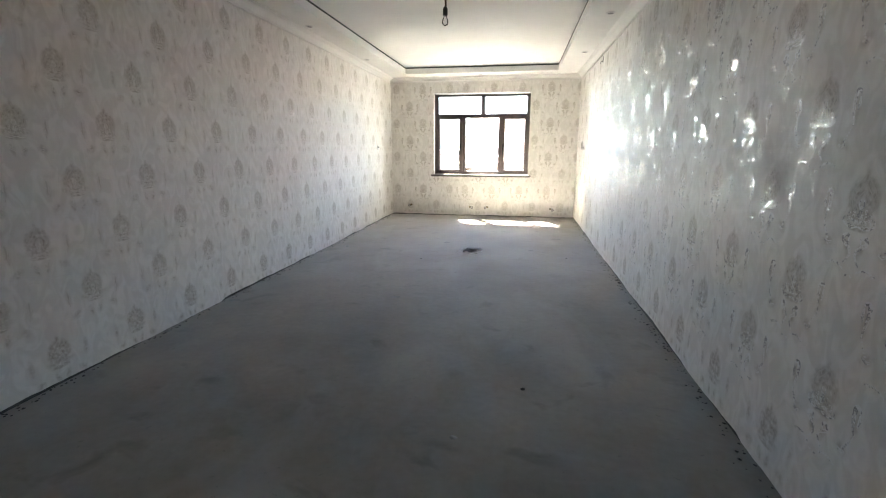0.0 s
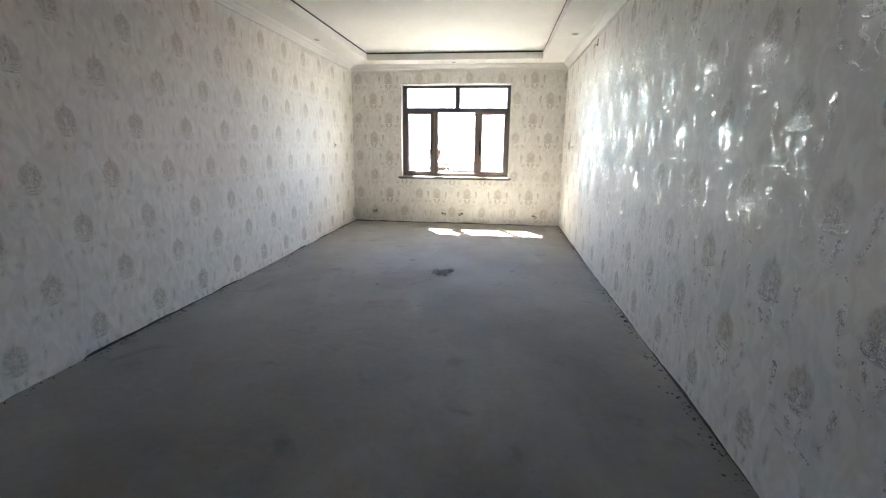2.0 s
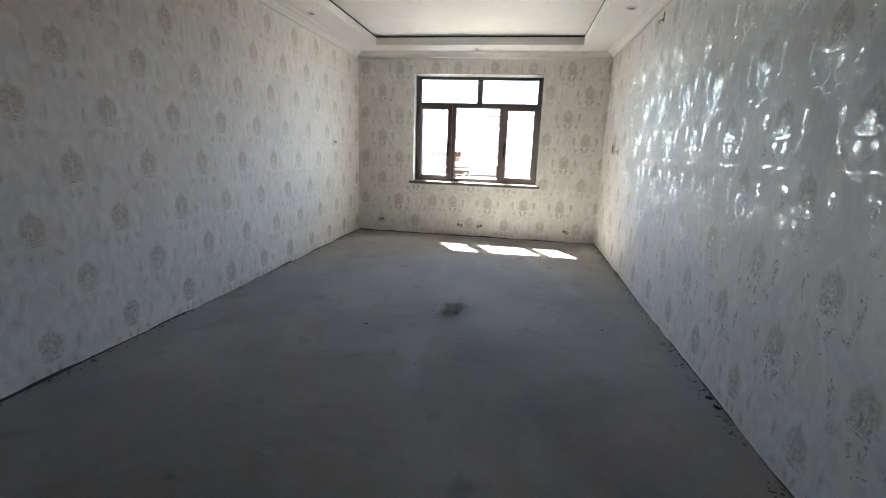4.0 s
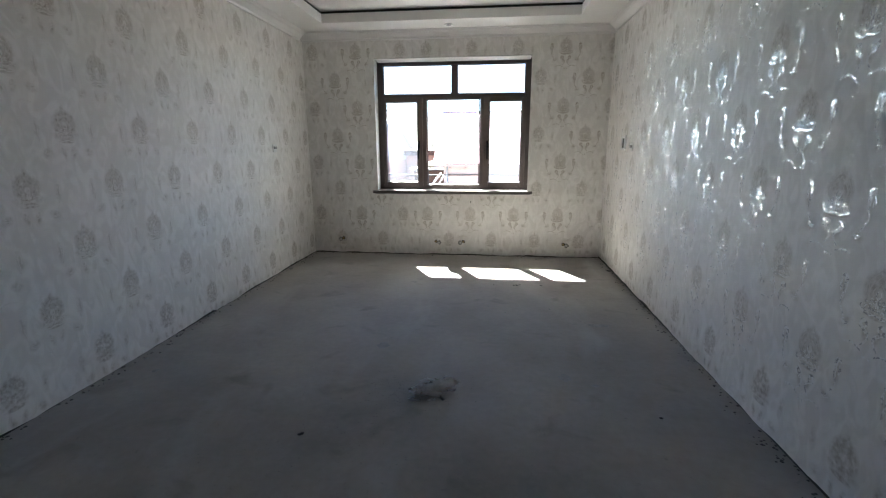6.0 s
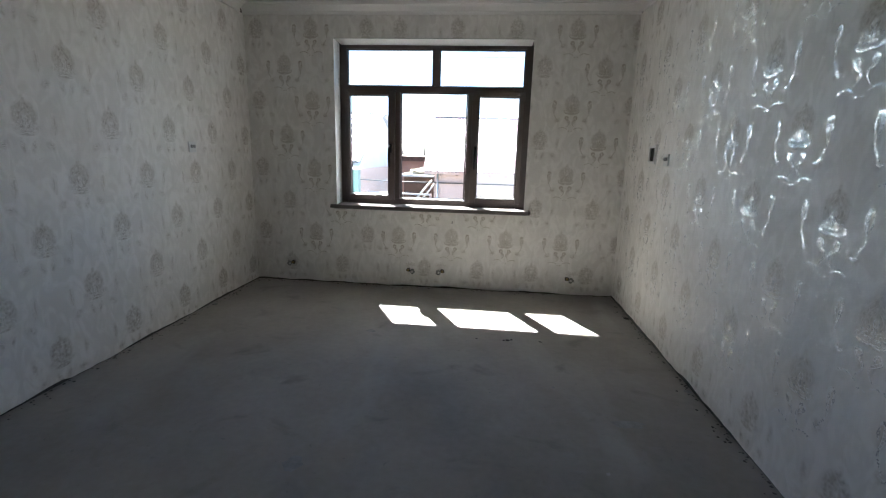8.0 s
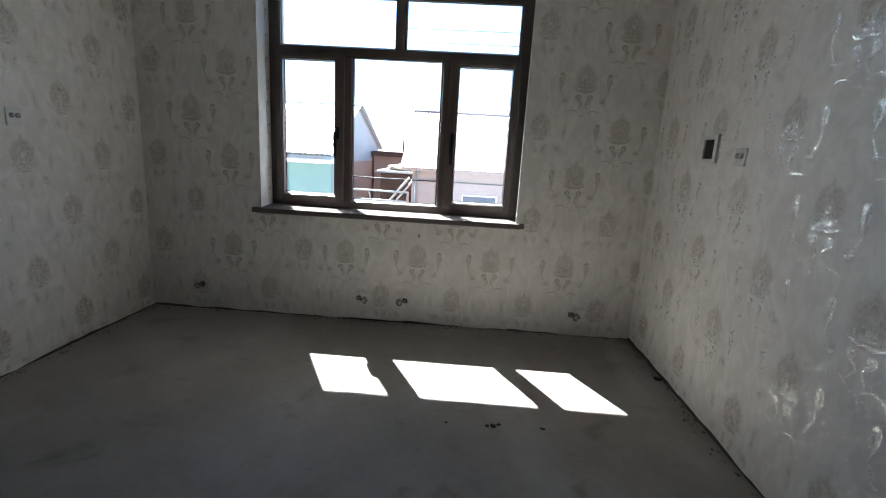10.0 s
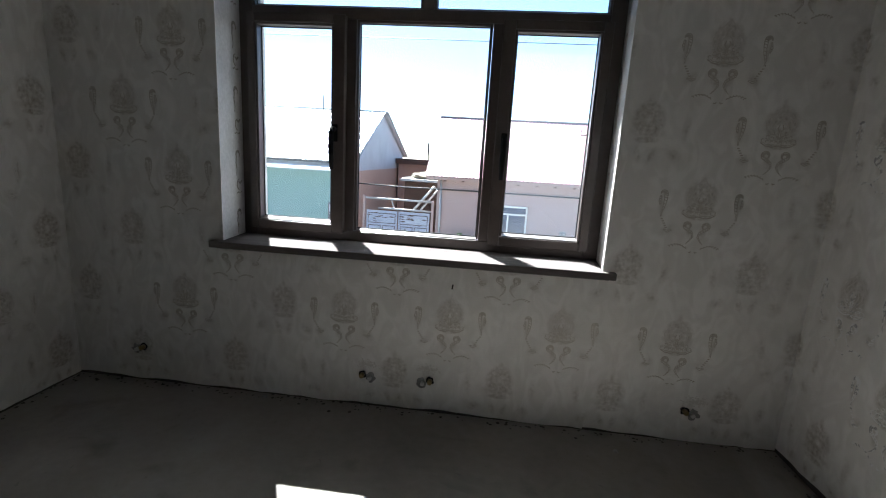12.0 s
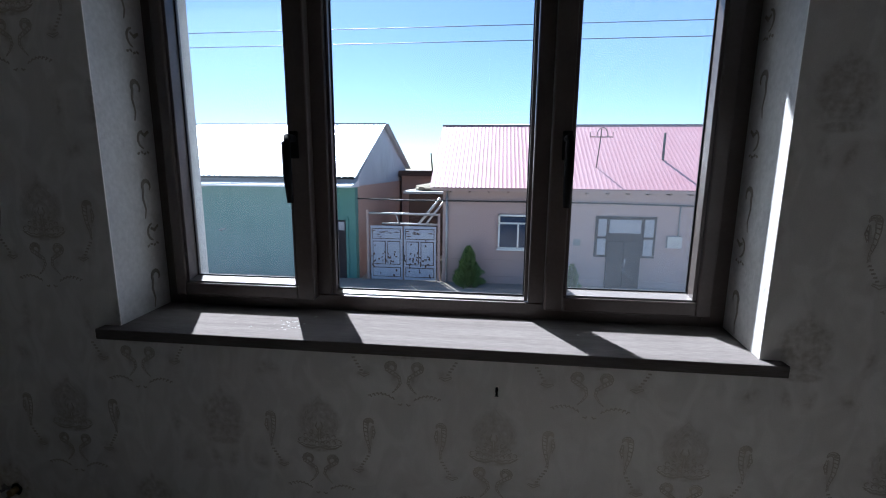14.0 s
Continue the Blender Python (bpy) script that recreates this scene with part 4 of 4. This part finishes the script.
# ---- fittings and small things in the room ----
def disc(cx, cz, r0, r1, y0, y1, n=20, wobble=0.0, seed=1):
    """A ring or plate on the window wall, facing -y."""
    r = random.Random(seed)
    k = [1 + r.uniform(-wobble, wobble) for _ in range(n)]
    outer = [(cx + r1 * k[i] * math.cos(2 * math.pi * i / n), cz + r1 * k[i] * math.sin(2 * math.pi * i / n)) for i in range(n)]
    return prism(outer, "y", y0, y1)


for x, z, side in ((-1.462, 0.205, -1), (-0.203, 0.181, 1), (0.162, 0.184, -1), (1.449, 0.170, 1)):
    stub = tagged(group_at("pipe_stub", x, 0, z), "capped heating pipe stub in a broken plaster hole", "pipe", group="heating pipe stubs")
    part("hole", disc(0, 0, 0, 0.021, -0.0035, 0.0, 14, 0.18, int(90 + 10 * x)), "black", stub)
    part("filler", disc(side * 0.045, -0.016, 0, 0.027, -0.0025, 0.0, 14, 0.3, int(40 + 10 * x)), "skim", stub, "patch of white filler")
    part("socket", tube([(0, 0.0, 0), (0, -0.028, 0)], 0.0125, 12), "brass", stub)
    part("cap", tube([(side * 0.04, 0.0, -0.018), (side * 0.04, -0.016, -0.018)], 0.011, 12), "pipe", stub)

# dark scuffs over the two middle stubs
def smear(cx, cz, w, h, seed, count=60):
    r = random.Random(seed)
    bm = bmesh.new()
    for _ in range(count):
        u, v = cx + r.gauss(0, w), cz + r.gauss(0, h)
        a = r.uniform(0.002, 0.006)
        bm.faces.new([bm.verts.new((u + a * math.cos(t), -0.0011, v + a * 0.6 * math.sin(t))) for t in (0, 1.3, 2.4, 3.6, 5.0)])
    return bm


for k, (x, z) in enumerate(((-0.19, 0.243), (0.14, 0.247), (1.50, 0.225))):
    s = part("scuff", smear(x, z, 0.032, 0.012, 20 + k, 170), "medallion", wall_north)
    s["kind"] = "stuff"

nail = tagged(to_object("wall_hook", tube([(0.25, 0.0, 0.715), (0.25, -0.018, 0.712), (0.25, -0.022, 0.70)], [0.004, 0.004, 0.006], 8), "soot"), "small dark hook in the wall below the window sill", "hook")


def face_plate(name, x, y, z, out, label):
    """An 86 mm plate with two round sockets on a side wall; out: +1 faces +x."""
    g = tagged(group_at(name, x, y, z), label, "socket", group="wall sockets")
    part("plate", box(0 if out > 0 else -0.011, -0.043, -0.043, 0.011 if out > 0 else 0, 0.043, 0.043, 0.003), "plate", g)
    for dy in (-0.017, 0.017):
        rim = part("socket", tube([(out * 0.011, dy, 0.006), (out * 0.017, dy, 0.006)], 0.0135, 16), "greyplate", g)
        part("pin", tube([(out * 0.017, dy, 0.006), (out * 0.024, dy, 0.006)], 0.0055, 12), "steel", rim)
    return g


face_plate("wall_socket", XL, -0.965, 1.395, 1, "white twin aerial socket on the wallpapered side wall")
face_plate("wall_socket", XR, -1.035, 1.395, -1, "white twin aerial socket beside an open junction box")
jb = tagged(group_at("junction_box", XR, -0.735, 1.435), "open junction box with white rim and dark hollow", "junction box")
part("back", box(-0.003, -0.055, -0.055, -0.0005, 0.055, 0.055), "black", jb, "black hollow")
for q in ((-0.075, 0.052, 0.075, 0.072), (-0.075, -0.072, 0.075, -0.052), (-0.075, -0.052, -0.052, 0.052), (0.052, -0.052, 0.075, 0.052)):
    part("rim", box(-0.014, q[0], q[1], 0, q[2], q[3], 0.002), "plate", jb)
# narrow strip added in place of the thin shadow beside the box
part("shadow_strip", box(-0.016, -0.086, -0.07, 0, -0.078, 0.08, 0.002), "plate", jb)
hk = tagged(group_at("wall_notch", XR, -2.385, 2.605), "small dark cable hole near the top of the wall", "cable hole")
part("hole", box(-0.003, -0.018, -0.04, -0.0005, 0.018, 0.04), "black", hk)
part("cable", tube([(-0.002, 0, -0.02), (-0.03, 0.004, -0.03), (-0.035, 0.006, -0.055)], 0.006, 6), "wire", hk)

# bare bulb on its flex
lamp = tagged(group_at("pendant_bulb", 0.08, -5.0, TOP), "unlit bare bulb hanging on a twisted dark flex", "pendant lamp")
flex = [(0.004 * math.sin(9 * t), 0.004 * math.cos(7 * t), -0.27 * t) for t in (k / 12 for k in range(13))]
part("ceiling_rose", tube([(0, 0, 0), (0, 0, -0.018)], [0.035, 0.028], 16), "plate", lamp)
part("flex", tube(flex, 0.009, 6), "rust_and_shade", lamp)
part("holder", tube([(0, 0, -0.26), (0, 0, -0.275), (0, 0, -0.33), (0, 0, -0.335)], [0.010, 0.021, 0.023, 0.019], 14), "wire", lamp)
g = part("bulb", tube([(0, 0, -0.335), (0, 0, -0.35), (0, 0, -0.372), (0, 0, -0.395), (0, 0, -0.412), (0, 0, -0.421)], [0.013, 0.018, 0.027, 0.030, 0.022, 0.004], 18), "bulb", lamp, "clear glass bulb")

# unfitted spot cut-outs in the dropped border
def spot(x, y):
    s = tagged(group_at("recessed_spot", x, y, SOFFIT), "small unlit recessed spot in the ceiling border", "spotlight", group="recessed spots")
    part("ring", tube([(0, 0, 0.0), (0, 0, -0.006), (0, 0, -0.008)], [0.050, 0.048, 0.040], 20), "plate", s)
    part("lens", tube([(0, 0, -0.008), (0, 0, -0.0095)], 0.031, 16), "greyplate", s)


for x, y in ((-0.01, -0.235), (1.68, -2.05), (-1.68, -2.0), (1.68, -4.05), (-1.68, -4.05), (1.68, -6.05), (-1.68, -6.05)):
    spot(x, y)


# rubbish in the middle of the floor
def scrap(l, w, seed):
    """A crumpled, torn strip."""
    r = random.Random(seed)
    n, rows = 6, []
    bm = bmesh.new()
    for i in range(n + 1):
        u = l * (i / n - 0.5)
        h = r.uniform(0.0, 0.008)
        k = w * r.uniform(0.6, 1.1)
        rows.append([bm.verts.new((u + r.uniform(-0.006, 0.006), v, h + r.uniform(0, 0.005) + o)) for v, o in ((-k, 0), (0, r.uniform(0, 0.004)), (k, 0))] )
    for a, b in zip(rows, rows[1:]):
        bm.faces.new((a[0], b[0], b[1], a[1])), bm.faces.new((a[1], b[1], b[2], a[2]))
    bmesh.ops.solidify(bm, geom=bm.faces[:], thickness=0.002)
    return bm


pile = tagged(group_at("rubbish_pile", 0.20, -3.45, 0.0), "small heap of torn wallpaper strips and plaster crumbs on the floor", "rubbish")
r2 = random.Random(12)
for k in range(40):
    dark = k % 13 == 12
    s = part("scrap", scrap(r2.uniform(0.035, 0.10), r2.uniform(0.007, 0.017), 50 + k), "soot" if dark else "scrap", pile)
    t = r2.gauss(0, 0.058)
    s.matrix_basis = pose(t - 0.01, 0.8 * t + r2.gauss(0.0, 0.05), 0.002 + 0.001 * k, r2.uniform(-12, 6), r2.uniform(-8, 8), r2.gauss(24, 26))
for k, (w, dx, dy, tilt, turn) in enumerate(((0.042, 0.055, 0.030, 16, 22), (0.034, -0.03, 0.02, -8, 8), (0.028, 0.02, -0.045, 10, -28))):
    s = part("crumpled_sheet", scrap(0.15 - 0.03 * k, w, 140 + k), "scrap", pile, "crumpled white paper sheet")
    s.matrix_basis = pose(dx, dy, 0.030 - 0.006 * k, tilt, -5, turn)
s = part("scrap", scrap(0.17, 0.016, 99), "scrap", pile, "long torn white strip")
s.matrix_basis = pose(0.07, 0.045, 0.022, 8, -6, 20)
s = part("scrap", scrap(0.11, 0.018, 98), "soot", pile, "dark crumpled scrap")
s.matrix_basis = pose(0.05, 0.10, 0.008, 4, 4, -22)
s = part("scrap", scrap(0.08, 0.012, 97), "soot", pile, "dark crumpled scrap")
s.matrix_basis = pose(0.05, -0.06, 0.006, 4, 4, -35)


def crumbs(name, places, sizes, material, label, category, seed, flat=0.5):
    """Many loose crumbs lying on the floor, as one scatter."""
    r = random.Random(seed)
    bm = bmesh.new()
    for (x, y), a in zip(places, sizes):
        k = [a * r.uniform(0.6, 1.2) for _ in range(6)]
        h = a * flat * r.uniform(0.5, 1.2)
        base = [bm.verts.new((x + k[i] * math.cos(math.pi * i / 3), y + k[i] * math.sin(math.pi * i / 3), 0.0003)) for i in range(6)]
        top = bm.verts.new((x + r.uniform(-0.3, 0.3) * a, y + r.uniform(-0.3, 0.3) * a, 0.0005 + h))
        for i in range(6):
            bm.faces.new((base[i], base[(i + 1) % 6], top))
    return tagged(to_object(name, bm, material), label, category, kind="stuff")


r3 = random.Random(31)
around = [(0.08 + r3.gauss(0, 0.15), -3.44 + r3.gauss(0, 0.11)) for _ in range(260)]
crumbs("dark_dust", around, [r3.uniform(0.001, 0.0035) for _ in around], "dust", "dark dust and crumbs round the rubbish heap", "dust", 3, 0.25)
trail = [(-0.3 + r3.gauss(0, 0.25), -3.95 + r3.gauss(0, 0.12)) for _ in range(60)]
crumbs("dark_dust", trail, [r3.uniform(0.001, 0.003) for _ in trail], "dust", "thin trail of dark crumbs on the screed", "dust", 4, 0.25)
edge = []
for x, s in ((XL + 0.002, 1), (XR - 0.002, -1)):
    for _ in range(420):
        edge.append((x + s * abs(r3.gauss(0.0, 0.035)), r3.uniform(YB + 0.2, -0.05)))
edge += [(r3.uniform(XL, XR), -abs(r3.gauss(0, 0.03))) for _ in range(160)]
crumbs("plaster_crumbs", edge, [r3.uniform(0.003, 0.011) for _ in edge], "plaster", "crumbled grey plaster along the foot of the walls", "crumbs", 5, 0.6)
pale = [(1.89, -4.80), (1.88, -1.90), (-1.76, -5.78), (-1.79, -5.8), (-1.61, -3.37), (-1.8, -3.22), (-1.83, -0.88), (1.86, -4.72), (0.127, -4.48), (0.53, -7.47), (0.28, -1.97), (1.05, -1.97), (1.19, -2.73), (1.1, -0.15), (-0.74, -0.03), (0.66, -2.09), (-0.29, -1.28), (1.34, -1.69), (-1.85, -6.54), (1.08, -7.56)]
crumbs("plaster_chips", pale, [0.030, 0.026, 0.032, 0.034, 0.024, 0.02, 0.036, 0.02, 0.016, 0.02, 0.012, 0.013, 0.012, 0.018, 0.022, 0.008, 0.016, 0.01, 0.03, 0.009], "skim", "white plaster chips scattered over the screed", "chips", 6, 0.35)
dark = [(0.80, -1.285), (0.83, -1.27), (0.77, -1.29), (1.05, -1.275), (0.56, -1.29), (-0.41, -3.91), (0.87, -6.95), (1.44, -3.58), (1.88, -0.63), (1.89, -4.60), (1.885, -4.5), (-0.4, -3.9)]
crumbs("dark_crumbs", dark, [0.024, 0.016, 0.014, 0.016, 0.010, 0.011, 0.018, 0.012, 0.03, 0.03, 0.024, 0.016], "soot", "few dark crumbs lying on the screed", "crumbs", 7, 0.4)
blots = [(1.40, -2.32, 0.10, 0.045), (1.0, -3.2, 0.045, 0.05), (-0.235, -2.85, 0.05, 0.06), (1.17, -3.28, 0.03, 0.02), (-0.28, -1.27, 0.04, 0.03), (0.02, -1.09, 0.09, 0.02), (1.23, -7.88, 0.04, 0.05), (-0.32, -5.45, 0.05, 0.04)]
bl = bmesh.new()
for k, (x, y, a, b) in enumerate(blots):
    bl.faces.new([bl.verts.new((x + a * r3.uniform(0.65, 1.1) * math.cos(t), y + b * r3.uniform(0.65, 1.1) * math.sin(t), 0.0012)) for t in (2 * math.pi * i / 16 for i in range(16))])
tagged(to_object("plaster_splashes", bl, "splash"), "thin dried plaster splashes on the screed", "stain", kind="stuff")

# curls of wallpaper print that turn into the window cheeks
v, f = [], []
for z in (0.97, 1.29, 1.62, 1.94, 2.27):
    stroke(v, f, arc(0.19, z, 0.02, -40, 210, 8) + [(0.168, z - 0.04), (0.178, z - 0.08), (0.170, z - 0.11)], 0.008)
    for k in range(4):
        stroke(v, f, [(0.165 + 0.016 * k, z + 0.11 + 0.01 * (k % 2)), (0.177 + 0.016 * k, z + 0.115)], 0.005)
    stroke(v, f, [(0.19, z - 0.145), (0.21, z - 0.155), (0.232, z - 0.14)], 0.007)
    stroke(v, f, arc(0.205, z + 0.16, 0.03, 100, 260, 7), 0.006)
for x, s in ((OL, 1), (OR, -1)):
    me = bpy.data.meshes.new("wallpaper_scrolls")
    me.from_pydata([(x + s * (h + 0.001) - s * 0.026 * a / 0.262, a, c) for a, h, c in v], [], f)
    me.materials.append(M["scroll"])
    ob = new("wallpaper_scrolls", me)
    ob.parent = wall_north
    ob["kind"] = "stuff"

# plaster crumbs on the sill
onsill = [(-0.43 + r3.gauss(0, 0.03), 0.07 + r3.gauss(0, 0.035)) for _ in range(26)] + [(-0.62, 0.08), (-0.55, 0.05), (0.5, 0.12)]
cr = crumbs("plaster_crumbs", onsill, [r3.uniform(0.002, 0.007) for _ in onsill], "skim", "white plaster crumbs lying on the window sill", "crumbs", 9, 0.4)
cr.location = (0, 0, OB)
